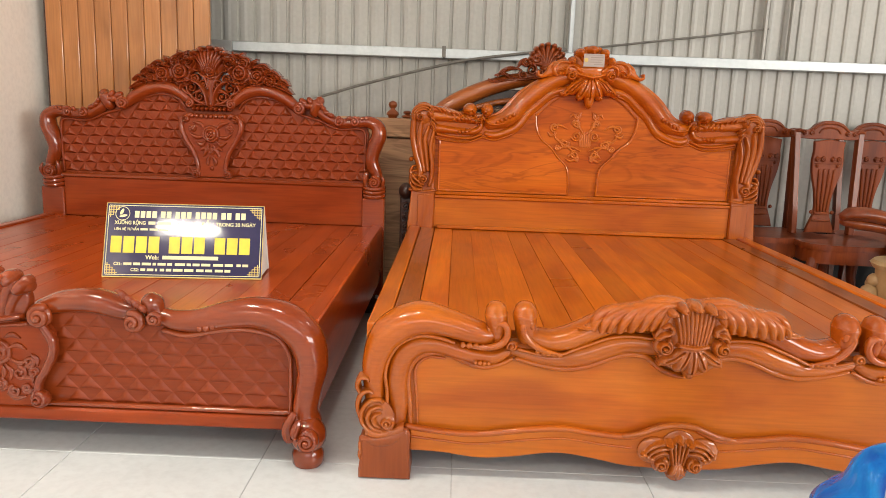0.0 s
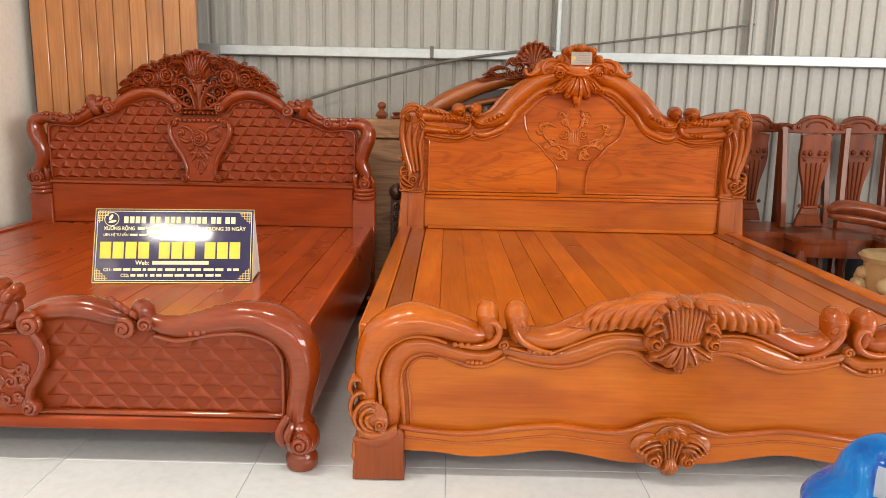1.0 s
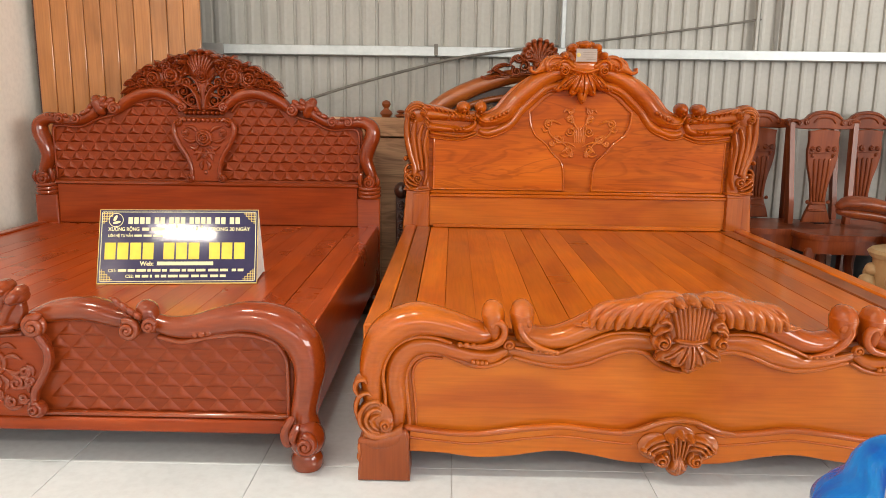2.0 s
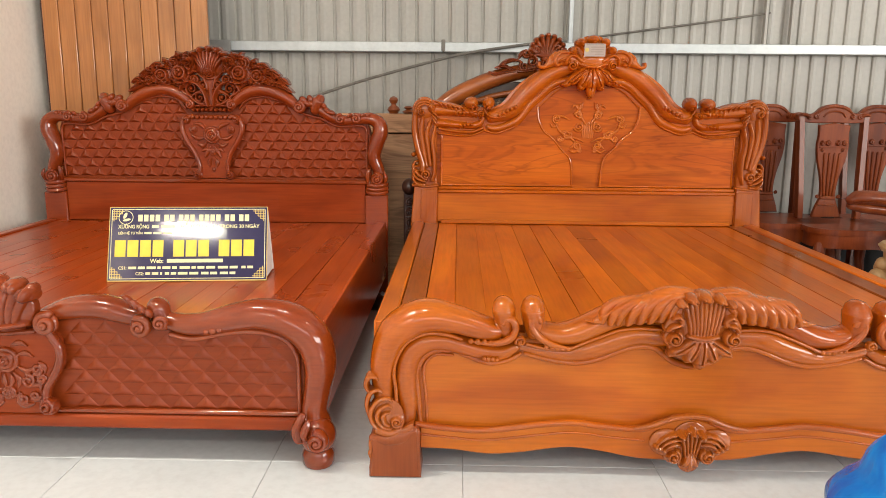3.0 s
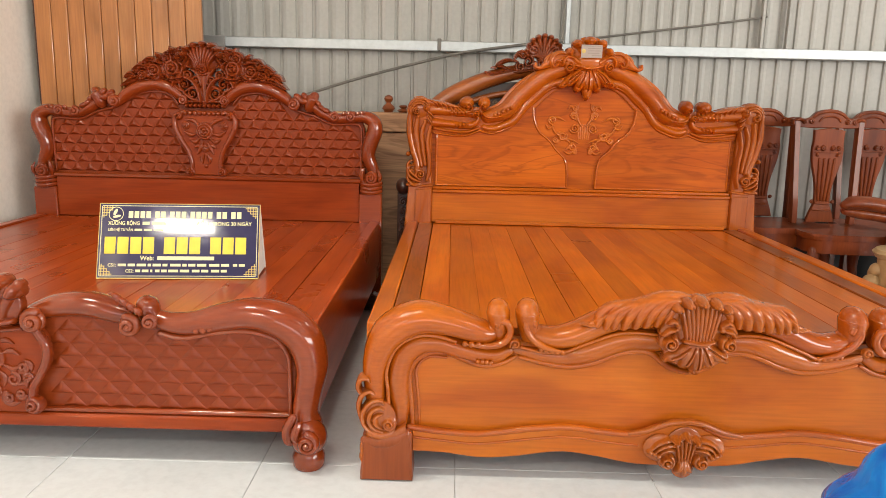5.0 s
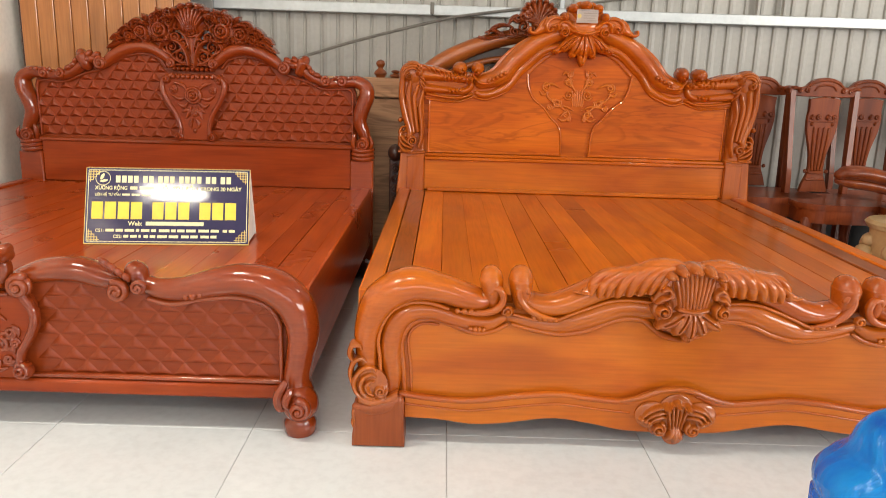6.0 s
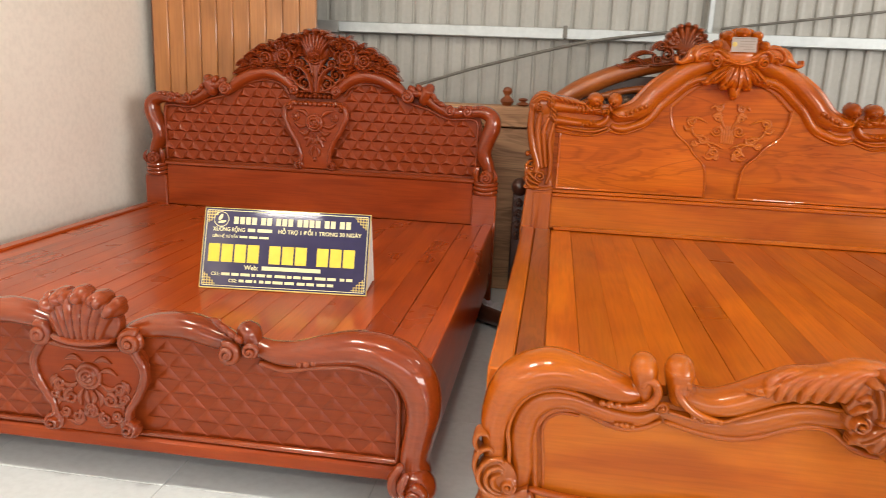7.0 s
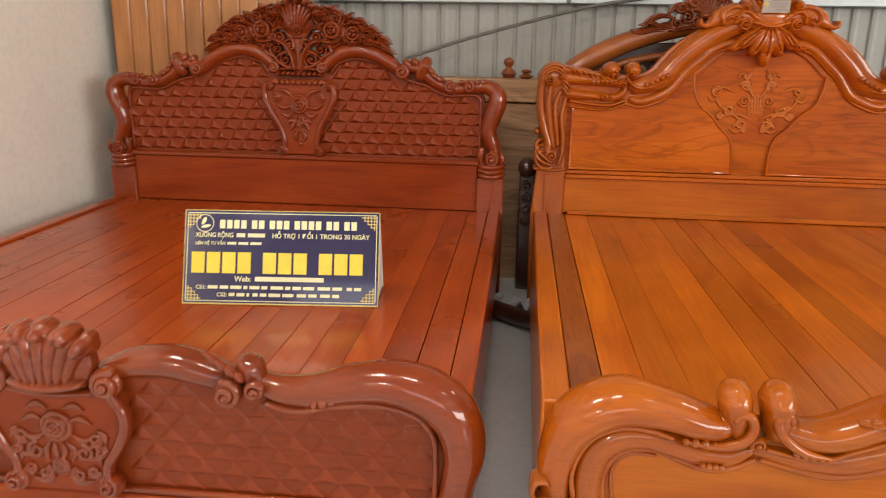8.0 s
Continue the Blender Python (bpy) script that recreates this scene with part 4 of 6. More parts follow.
    r.ridge([(-0.815, 0.972, 0.010, 0.032), (-0.718, 0.958, 0.010, 0.032), (-0.635, 0.957, 0.010, 0.032), (-0.574, 0.978, 0.009, 0.030)], "base", 0.6, False)
    r.ridge([(-0.815, 0.946, 0.007, 0.024), (-0.718, 0.935, 0.007, 0.024), (-0.647, 0.935, 0.007, 0.024), (-0.574, 0.961, 0.007, 0.024)], "base", 0.6, False)
    r.spiral(-0.585, 1.052, 0.026, 0.030, -1, 250, both=False)
    for x, z, rx, rz, cx, cz, sp in ((-0.640, 1.112, 0.042, 0.036, -0.632, 1.090, 1), (-0.546, 1.114, 0.036, 0.038, -0.546, 1.086, -1)):
        r.mound(x, z, rx, rz, 0.074, "base", both=False, power=0.55)
        r.mound(cx, cz - 0.004, 0.013, 0.013, 0.022, "cut", both=False, power=0.5)
        arc = [(cx + 0.023 * math.cos(radians(a)), cz - 0.004 + 0.022 * math.sin(radians(a)), 0.006, 0.030) for a in range(-30, 215, 20)]
        r.stroke(arc, "groove", 0.6, (1,))
    r.ridge([(-0.650, 1.075, 0.006, 0.012), (-0.640, 1.066, 0.008, 0.018), (-0.618, 1.070, 0.009, 0.022), (-0.610, 1.090, 0.009, 0.022), (-0.622, 1.104, 0.008, 0.018)], "cut", 0.6, False)
    r.ridge([(-0.560, 1.102, 0.007, 0.016), (-0.568, 1.084, 0.008, 0.020), (-0.558, 1.060, 0.009, 0.020), (-0.534, 1.040, 0.008, 0.016), (-0.500, 1.034, 0.006, 0.010), (-0.46, 1.040, 0.004, 0.006)], "cut", 0.6, False)
    for a, b, n, rad in (((-0.72, 1.054), (-0.640, 1.060), 5, 0.0105), ((-0.694, 0.988), (-0.636, 1.000), 4, 0.0095), ((-0.488, 1.050), (-0.402, 1.092), 5, 0.0105)):
        for i in range(n):
            u = i / (n - 1)
            r.mound(a[0] + (b[0] - a[0]) * u, a[1] + (b[1] - a[1]) * u, rad, rad * 1.15, 0.016, "cut", both=False)
    r.ridge([(-0.85, 1.108, 0.022, 0.050), (-0.77, 1.100, 0.020, 0.050), (-0.69, 1.088, 0.010, 0.046)], "base", 0.4, False)
    for q in range(6):
        x, z = -0.838 + 0.026 * q, 1.122 - 0.006 * q
        r.finger([(x, z), (x + 0.020, z - 0.006), (x + 0.036, z - 0.020), (x + 0.042, z - 0.036)], 0.0085, 0.016, False, 0.5)
    r.build("top_rail", W_OC, head, y + 0.034, 0.030)
    r.build("top_rail", W_OC, head, y + 0.034, 0.030, flip=True)
    # posts: fluted shafts between scrolls
    r = Relief(-0.99, -0.79, 0.645, 1.15, 0.0018)
    r.ridge([(-0.888, 0.665, 0.066, 0.022), (-0.888, 0.72, 0.066, 0.024), (-0.872, 0.79, 0.050, 0.024), (-0.885, 0.86, 0.060, 0.026), (-0.896, 0.96, 0.070, 0.028), (-0.894, 1.05, 0.070, 0.028), (-0.894, 1.08, 0.064, 0.026)], "base", 0.22, False)
    for path, w in (([(-0.945, 1.07), (-0.948, 0.96), (-0.930, 0.862), (-0.902, 0.775), (-0.905, 0.745)], 0.021), ([(-0.903, 1.03), (-0.911, 0.955), (-0.898, 0.854), (-0.880, 0.770)], 0.017),
                    ([(-0.862, 1.010), (-0.880, 0.946), (-0.872, 0.861), (-0.860, 0.775)], 0.014), ([(-0.834, 0.985), (-0.848, 0.90), (-0.838, 0.81), (-0.838, 0.738), (-0.850, 0.690)], 0.014)):
        m = len(path)
        r.ridge([(x, z, w * (0.75 + 0.25 * math.sin(math.pi * i / (m - 1))), 0.026) for i, (x, z) in enumerate(path)], "cut", 0.6, False)
    r.spiral(-0.884, 0.722, 0.036, 0.030, -1, 270, both=False)
    for q in range(3):
        r.finger([(-0.890, 0.668 + 0.014 * q), (-0.930, 0.670 + 0.028 * q), (-0.956, 0.700 + 0.030 * q), (-0.946, 0.738 + 0.026 * q), (-0.922, 0.744 + 0.026 * q)], 0.012, 0.034, False, 0.75)
    r.mound(-0.955, 0.831, 0.014, 0.015, 0.040, "base", both=False)
    r.ridge([(-0.955, 0.662, 0.011, 0.040), (-0.885, 0.656, 0.011, 0.042), (-0.822, 0.662, 0.011, 0.040)], "base", 0.5, False)
    r.mound(-0.896, 1.072, 0.068, 0.060, 0.040, "base", both=False, power=0.4)
    for rad in (0.040, 0.053, 0.066):
        c = [(-0.893 + rad * math.cos(radians(a)), 1.064 + rad * math.sin(radians(a))) for a in (200, 165, 130, 95, 60, 30)]
        r.finger(c, 0.0095, 0.020, False, 0.7)
    r.spiral(-0.908, 1.062, 0.026, 0.030, 1, 100, both=False)
    r.mound(-0.856, 1.085, 0.026, 0.030, 0.062, "base", both=False, power=0.5)
    for q in range(3):
        r.finger([(-0.850, 1.060 - 0.014 * q), (-0.832, 1.048 - 0.022 * q), (-0.818, 1.030 - 0.026 * q)], 0.010, 0.034, False, 0.5)
    for flip in (False, True):
        r.build("post_carving", W_BZ, head, y + 0.020, 0.05, "darker brown scroll carving", flip=flip)
    # crest with shell, scrolls and hanging leaf
    r = Relief(-0.32, 0.32, 1.12, 1.49, 0.0018)
    r.mound(0, 1.385, 0.100, 0.085, 0.030)
    r.mound(0, 1.340, 0.076, 0.056, 0.044, power=0.4)
    r.ridge([(-0.07, 1.335, 0.042, 0.030), (-0.15, 1.345, 0.040, 0.030), (-0.205, 1.330, 0.026, 0.026), (-0.250, 1.306, 0.012, 0.020)], "base", 0.35)
    for x, z, rx, rz in ((0, 1.444, 0.036, 0.028), (0.064, 1.430, 0.029, 0.027), (0.104, 1.388, 0.022, 0.025)):
        r.mound(x, z, rx, rz, 0.078, "base", power=0.6)
        r.ridge([(0.55 * x, z - 0.055, 0.010, 0.010), (0.9 * x, z - 0.024, 0.012, 0.016)], "cut", 0.6)
    r.ridge([(-0.072, 1.318, 0.008, 0.016), (0, 1.299, 0.010, 0.024), (0.072, 1.318, 0.008, 0.016)], both=False)
    r.spiral(-0.106, 1.309, 0.032, 0.032, -1, 60)
    r.ridge([(-0.138, 1.318, 0.008, 0.020), (-0.134, 1.345, 0.009, 0.024), (-0.112, 1.362, 0.009, 0.026), (-0.086, 1.356, 0.008, 0.022)])
    r.ridge([(-0.110, 1.372, 0.009, 0.014), (-0.140, 1.384, 0.011, 0.020), (-0.176, 1.378, 0.012, 0.022), (-0.200, 1.350, 0.012, 0.022), (-0.196, 1.318, 0.010, 0.020), (-0.178, 1.306, 0.009, 0.018), (-0.168, 1.318, 0.008, 0.016)])
    r.ridge([(-0.195, 1.378, 0.008, 0.012), (-0.222, 1.352, 0.011, 0.020), (-0.236, 1.318, 0.011, 0.022), (-0.258, 1.302, 0.010, 0.022), (-0.280, 1.308, 0.010, 0.022), (-0.282, 1.324, 0.008, 0.020)], "base", 0.5)
    for q in range(3):
        r.finger([(-0.118 - 0.012 * q, 1.338 - 0.004 * q), (-0.140 - 0.014 * q, 1.352 - 0.006 * q), (-0.158 - 0.012 * q, 1.336 - 0.006 * q)], 0.007, 0.014)
    r.mound(0, 1.252, 0.092, 0.058, 0.022)
    for tx, tz, w in ((0.0, 1.146, 0.032), (0.058, 1.186, 0.027), (-0.058, 1.186, 0.027), (0.112, 1.224, 0.020), (-0.112, 1.224, 0.020), (0.150, 1.210, 0.021), (-0.150, 1.210, 0.021)):
        c = [(0.20 * tx, 1.296), (0.50 * tx, 1.268 if abs(tx) > 0.1 else 1.25), (0.85 * tx, 0.5 * tz + 0.5 * 1.225), (tx, tz)]
        r.finger(c, 1.15 * w, 0.034, False, 0.55)
        r.stroke([(q[0], q[1], 0.0035, 0.012) for q in c[:3]], "groove", 0.6, (1,))
        r.mound(tx, tz + 0.004, 0.010, 0.009, 0.030, "base", both=False)
    r.build("crest", W_OC, head, y - 0.004, 0.055)
    # low relief in the vase shape
    r = Relief(-0.23, 0.23, 0.82, 1.14, 0.0018)
    for x, z, R, sp, st in ((-0.050, 0.987, 0.026, 1, 200), (-0.112, 0.944, 0.024, -1, 20), (-0.054, 0.886, 0.022, 1, 90), (-0.172, 1.030, 0.024, -1, 270), (-0.055, 1.050, 0.020, 1, 300), (-0.052, 1.096, 0.018, -1, 60), (-0.150, 0.922, 0.016, -1, 0), (-0.040, 0.858, 0.012, 1, 60)):
        pts = []
        for i in range(26):
            u = i / 25
            a = radians(st) + sp * u * 1.6 * 2 * math.pi
            pts.append((x + R * (1 - 0.8 * u) * math.cos(a), z + R * (1 - 0.8 * u) * math.sin(a), 0.0068 - 0.0015 * u, 0.0080))
        r.stroke(pts, "base", 0.65, (1, -1))
    for c in ([(-0.02, 0.905), (-0.06, 0.925), (-0.11, 0.935), (-0.16, 0.97), (-0.175, 1.01)], [(-0.012, 1.0), (-0.035, 1.035), (-0.05, 1.085), (-0.03, 1.118)], [(-0.09, 0.95), (-0.125, 0.962), (-0.150, 0.955)],
              [(-0.03, 0.88), (-0.07, 0.850), (-0.10, 0.862)], [(-0.10, 1.025), (-0.15, 1.045), (-0.195, 1.025)], [(-0.16, 1.0), (-0.19, 0.985), (-0.208, 1.005)], [(-0.06, 0.90), (-0.10, 0.93), (-0.13, 0.92)],
              [(-0.05, 1.09), (-0.075, 1.105), (-0.09, 1.09)], [(-0.03, 1.065), (-0.06, 1.07), (-0.08, 1.055)], [(-0.05, 0.90), (-0.075, 0.885), (-0.09, 0.87)]):
        p = spline(c, 14)
        r.stroke([(q[0], q[1], 0.0085 * (0.4 + 0.6 * math.sin(math.pi * i / 13)), 0.0075) for i, q in enumerate(p)], "base", 0.65, (1, -1))
    for i in range(6):
        u = (i - 2.5) / 2.5
        r.stroke([(0.026 * u, 0.930, 0.006, 0.003), (0.030 * u, 0.965, 0.007, 0.005), (0.034 * u, 1.010, 0.006, 0.003)], "base", 0.8, (1,))
    r.build("relief_carving", W_OX, head, y + 0.0345, 0.003, floor=0.0008)
    return bed


orange_bed()


def label_card():
    t = thing("price_label", pose(0.712, 2.20 + 2.03 - 0.066, 1.356, 4, 0, 0), "small white printed paper label stuck on the bed's crest", "label")
    s = Shape()
    box(s, -0.055, 0.055, 0.0, 0.0015, 0.0, 0.066, 0.0003)
    part("card", s, mottled("label_paper", (0.40, 0.32, 0.27), (0.47, 0.39, 0.34), 9, 0.4), t, smooth=0)
    for z, a, b in ((0.058, -0.045, 0.045), (0.046, -0.02, 0.048), (0.034, -0.02, 0.046), (0.022, -0.02, 0.040), (0.010, 0.0, 0.048)):
        s = Shape()
        box(s, a, b, -0.0012, -0.0002, z, z + 0.004, 0.0002)
        part("print_bar", s, GREYINK, t, smooth=0)
    s = Shape()
    ball(s, (-0.042, -0.0006, 0.034), (0.011, 0.0008, 0.011))
    part("emblem", s, GOLD, t)


label_card()


def red_bed():
    H = 2.02
    bed = thing("wooden_bed", pose(-1.365, 2.25, 0), "carved red-brown lacquered hardwood bed with studded panels and bare slats", "bed", "carved beds")
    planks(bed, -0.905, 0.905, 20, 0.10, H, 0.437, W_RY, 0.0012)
    side_rails(bed, 0.965, 0.10, H + 0.02, 0.14, 0.447, 0.058, W_RY)
    # footboard
    s = Shape()
    half = [(0, 0.11), (-0.92, 0.11), (-0.92, 0.40)] + line([(-0.89, 0.44), (-0.78, 0.47), (-0.66, 0.45), (-0.55, 0.42), (-0.46, 0.43), (-0.38, 0.44), (-0.28, 0.48), (-0.15, 0.46), (0, 0.47)], 20)
    slab(s, mirrored(half), 0.055, 0.10)
    foot = part("footboard", s, W_RS, bed)
    s = Shape()
    box(s, -0.91, 0.91, 0.030, 0.098, 0.105, 0.150, 0.008)
    part("bottom_rail", s, W_RX, foot)
    s = Shape()
    roll(s, [(-0.88, 0.160, 0.009), (0, 0.160, 0.009), (0.88, 0.160, 0.009)], 0.045, 1, 1.2, 8, 10)
    part("bead_moulding", s, W_RC, foot)
    for sd in (-1, 1):
        region = [(-0.17, 0.168), (-0.885, 0.168), (-0.885, 0.36)] + line([(-0.86, 0.40), (-0.78, 0.425), (-0.66, 0.42), (-0.56, 0.39), (-0.45, 0.41), (-0.36, 0.43), (-0.26, 0.46), (-0.17, 0.44)], 14)
        studs(foot, [(-sd * x, z) for x, z in region], 0.0545, 0.074, 0.040, 0.0070, W_RS, 70, 0.9)
        s = Shape()
        roll(s, [(-0.485, 0.450, 0.026), (-0.53, 0.437, 0.032), (-0.60, 0.438, 0.038), (-0.69, 0.460, 0.044), (-0.78, 0.472, 0.049), (-0.870, 0.450, 0.055), (-0.930, 0.395, 0.056), (-0.950, 0.315, 0.051),
                 (-0.940, 0.235, 0.044), (-0.930, 0.165, 0.042), (-0.940, 0.115, 0.044)], 0.07, -sd, 1.25)
        roll(s, [(-0.478, 0.44, 0.024), (-0.470, 0.464, 0.028), (-0.463, 0.486, 0.031), (-0.457, 0.492, 0.030)], 0.065, -sd, 1.35)
        volute(s, -0.482, 0.452, 0.028, 0.018, -sd, 1.4, 150, -1)
        roll(s, [(-0.415, 0.452, 0.026), (-0.37, 0.466, 0.034), (-0.28, 0.488, 0.039), (-0.19, 0.482, 0.036), (-0.12, 0.462, 0.028)], 0.07, -sd, 1.3)
        volute(s, -0.418, 0.438, 0.042, 0.026, -sd, 1.7, 70, 1)
        volute(s, -0.135, 0.446, 0.044, 0.020, -sd, 1.8, 110, -1)
        part("top_rail", s, W_RC, foot, smooth=65)
        s = Shape()
        roll(s, [(-0.888, 0.165, 0.007), (-0.888, 0.30, 0.007), (-0.882, 0.355, 0.008), (-0.845, 0.402, 0.009), (-0.76, 0.423, 0.009), (-0.66, 0.415, 0.009), (-0.57, 0.397, 0.009), (-0.50, 0.41, 0.008)], 0.046, -sd, 1.3)
        beads(s, (-0.655, 0.432), (-0.615, 0.425), 3, 0.013, 0.030, -sd)
        spray(s, (-0.45, 0.47), (-0.395, 0.50), 4, 0.055, 0.012, 0.03, -sd, 60, 40)
        part("moulding", s, W_RC, foot)
        # leg, scroll and ball foot
        s = Shape()
        ball(s, (sd * 0.945, 0.035, 0.095), (0.058, 0.062, 0.058), nu=18, nv=10)
        volute(s, -0.952, 0.098, 0.042, -0.018, -sd, 1.8, 90, 1)
        finger(s, [(-0.905, 0.17), (-0.887, 0.13), (-0.893, 0.095), (-0.910, 0.09)], 0.018, 0.005, -sd)
        finger(s, [(-0.925, 0.155), (-0.913, 0.12), (-0.925, 0.10)], 0.014, -0.012, -sd)
        tube(s, [(sd * 0.945, 0.035, 0.0), (sd * 0.945, 0.035, 0.010), (sd * 0.945, 0.035, 0.040), (sd * 0.945, 0.035, 0.056)], [0.044, 0.050, 0.050, 0.040], [0.044, 0.050, 0.050, 0.040], 20, False)
        part("leg", s, W_RC, foot)
    # vase panel and shell
    s = Shape()
    vase = [(0, 0.155), (-0.10, 0.155), (-0.135, 0.168)] + line([(-0.105, 0.205), (-0.115, 0.25), (-0.155, 0.31), (-0.168, 0.365), (-0.150, 0.41), (-0.11, 0.44)], 14) + [(0, 0.45)]
    slab(s, mirrored(vase), 0.022, 0.056)
    part("vase_panel", s, W_RX, foot)
    r = Relief(-0.19, 0.19, 0.145, 0.445, 0.0018)
    r.ridge([(-0.112, 0.190, 0.012, 0.014), (-0.116, 0.235, 0.012, 0.014), (-0.140, 0.275, 0.013, 0.015), (-0.164, 0.325, 0.014, 0.016), (-0.166, 0.37, 0.014, 0.016), (-0.140, 0.415, 0.013, 0.014)], "base", 0.5)
    r.spiral(-0.118, 0.182, 0.030, 0.018, 1, 90)
    r.spiral(-0.106, 0.268, 0.018, 0.009, -1, 60)
    r.rose(0, 0.330, 0.042, 0.016, False)
    r.rose(0, 0.225, 0.024, 0.012, False, 20)
    for x, z, R, sp, st in ((-0.060, 0.262, 0.022, 1, 90), (-0.092, 0.300, 0.018, -1, 300), (-0.042, 0.205, 0.018, -1, 60), (-0.080, 0.215, 0.016, 1, 200)):
        pts = []
        for i in range(20):
            u = i / 19
            a = radians(st) + sp * u * 1.3 * 2 * math.pi
            pts.append((x + R * (1 - 0.75 * u) * math.cos(a), z + R * (1 - 0.75 * u) * math.sin(a), 0.0075 - 0.002 * u, 0.009))
        r.stroke(pts, "base", 0.5, (1, -1))
    for c in ([(-0.035, 0.345), (-0.06, 0.352), (-0.085, 0.340)], [(-0.035, 0.31), (-0.06, 0.295), (-0.085, 0.305)], [(-0.02, 0.29), (-0.035, 0.265), (-0.03, 0.24)], [(-0.10, 0.325), (-0.115, 0.31), (-0.118, 0.29)],
              [(-0.01, 0.285), (-0.012, 0.262), (-0.006, 0.245)], [(-0.02, 0.195), (-0.045, 0.182), (-0.075, 0.190)], [(-0.075, 0.245), (-0.095, 0.25), (-0.10, 0.235)], [(-0.02, 0.375), (-0.045, 0.385), (-0.07, 0.375)]):
        p = spline(c, 14)
        r.stroke([(q[0], q[1], 0.0095 * (0.35 + 0.65 * math.sin(math.pi * i / 13)), 0.008) for i, q in enumerate(p)], "base", 0.55, (1, -1))
    r.build("rose_carving", W_RC, foot, 0.0225, 0.01)
    r = Relief(-0.17, 0.17, 0.405, 0.61, 0.0018)
    r.mound(0, 0.495, 0.110, 0.085, 0.030)
    r.fluted(0.450, 0.115, 0.055, 0.100, 0.020, 7)
    for i in range(5):
        u = i / 2 - 1
        r.mound(0.098 * math.sin(u * 1.2), 0.572 - 0.034 * u * u, 0.029, 0.025, 0.034, "base", both=False)
    r.ridge([(-0.085, 0.448, 0.011, 0.024), (0, 0.442, 0.012, 0.028), (0.085, 0.448, 0.011, 0.024)], both=False)
    r.ridge([(-0.10, 0.425, 0.010, 0.020), (0, 0.418, 0.011, 0.022), (0.10, 0.425, 0.010, 0.020)], "base", both=False)
    r.build("shell_carving", W_RC, foot, 0.020, 0.022)

    # headboard
    y = H
    s = Shape()
    half = [(0, 0.14), (-0.93, 0.14), (-0.93, 0.68), (-0.88, 0.70), (-0.875, 0.96)] + line([(-0.86, 1.0), (-0.70, 1.0), (-0.60, 1.05), (-0.50, 1.09), (-0.40, 1.14), (-0.28, 1.17), (-0.18, 1.16), (-0.10, 1.10), (0, 1.10)], 20)
    slab(s, mirrored(half), y + 0.035, y + 0.075)
    head = part("headboard", s, W_RS, bed)
    s = Shape()
    box(s, -0.8475, 0.8475, y + 0.004, y + 0.034, 0.44, 0.6566, 0.0015)
    part("base_panel", s, W_RX, head)
    s = Shape()
    box(s, -0.86, 0.86, y - 0.008, y + 0.034, 0.657, 0.682, 0.007)
    part("ledge", s, W_RC, head)
    for sd in (-1, 1):
        region = [(-0.06, 0.69), (-0.855, 0.69), (-0.86, 0.96)] + line([(-0.80, 0.985), (-0.68, 0.985), (-0.58, 1.03), (-0.48, 1.06), (-0.40, 1.11), (-0.28, 1.14), (-0.18, 1.12), (-0.14, 1.06), (-0.06, 1.04)], 16)
        studs(head, [(-sd * x, z) for x, z in region], y + 0.0345, 0.074, 0.050, 0.015, W_RS, 45, 0.7)
        s = Shape()
        roll(s, [(-0.935, 0.705, 0.030), (-0.915, 0.755, 0.036), (-0.895, 0.815, 0.040), (-0.910, 0.885, 0.044), (-0.932, 0.945, 0.044), (-0.925, 0.995, 0.040), (-0.875, 1.022, 0.034), (-0.80, 1.016, 0.030),
                 (-0.72, 1.010, 0.030), (-0.65, 1.035, 0.032), (-0.59, 1.080, 0.032), (-0.555, 1.110, 0.026)], y + 0.03, -sd, 1.3)
        volute(s, -0.800, 1.020, 0.034, y - 0.005, -sd, 1.5, 90, 1)
        volute(s, -0.715, 1.018, 0.034, y - 0.005, -sd, 1.5, 90, -1)
        roll(s, [(-0.575, 1.070, 0.034), (-0.585, 1.098, 0.038), (-0.594, 1.116, 0.038), (-0.600, 1.126, 0.028)], y + 0.025, -sd, 1.5)
        roll(s, [(-0.475, 1.080, 0.026), (-0.43, 1.120, 0.034), (-0.35, 1.160, 0.038), (-0.27, 1.175, 0.038), (-0.19, 1.155, 0.036), (-0.125, 1.105, 0.028)], y + 0.03, -sd, 1.3)
        volute(s, -0.490, 1.080, 0.042, y - 0.006, -sd, 1.7, 100, 1)
        volute(s, -0.115, 1.090, 0.032, y - 0.008, -sd, 1.6, 100, -1)
        part("top_rail", s, W_RC, head, smooth=65)
        for bx, bz, br, turn in ((-0.515, 1.118, 0.024, 40), (-0.535, 1.100, 0.026, 20), (-0.552, 1.124, 0.022, 60), (-0.560, 1.098, 0.026, 10), (-0.64, 1.066, 0.020, 40), (-0.665, 1.052, 0.020, 20), (-0.625, 1.088, 0.018, 50)):
            s = Shape()
            ball(s, (sd * -bx, y + 0.004, bz), (br * 1.25, 0.030, br * 0.8), -sd * turn, 12, 8)
            part("carved_boss", s, W_RC, head)
        s = Shape()
        spray(s, (-0.88, 1.035), (-0.78, 1.035), 5, 0.034, 0.012, y + 0.004, -sd, 30, 60, (0.9, 1.0))
        part("leaf_carving", s, W_RC, head)
        s = Shape()
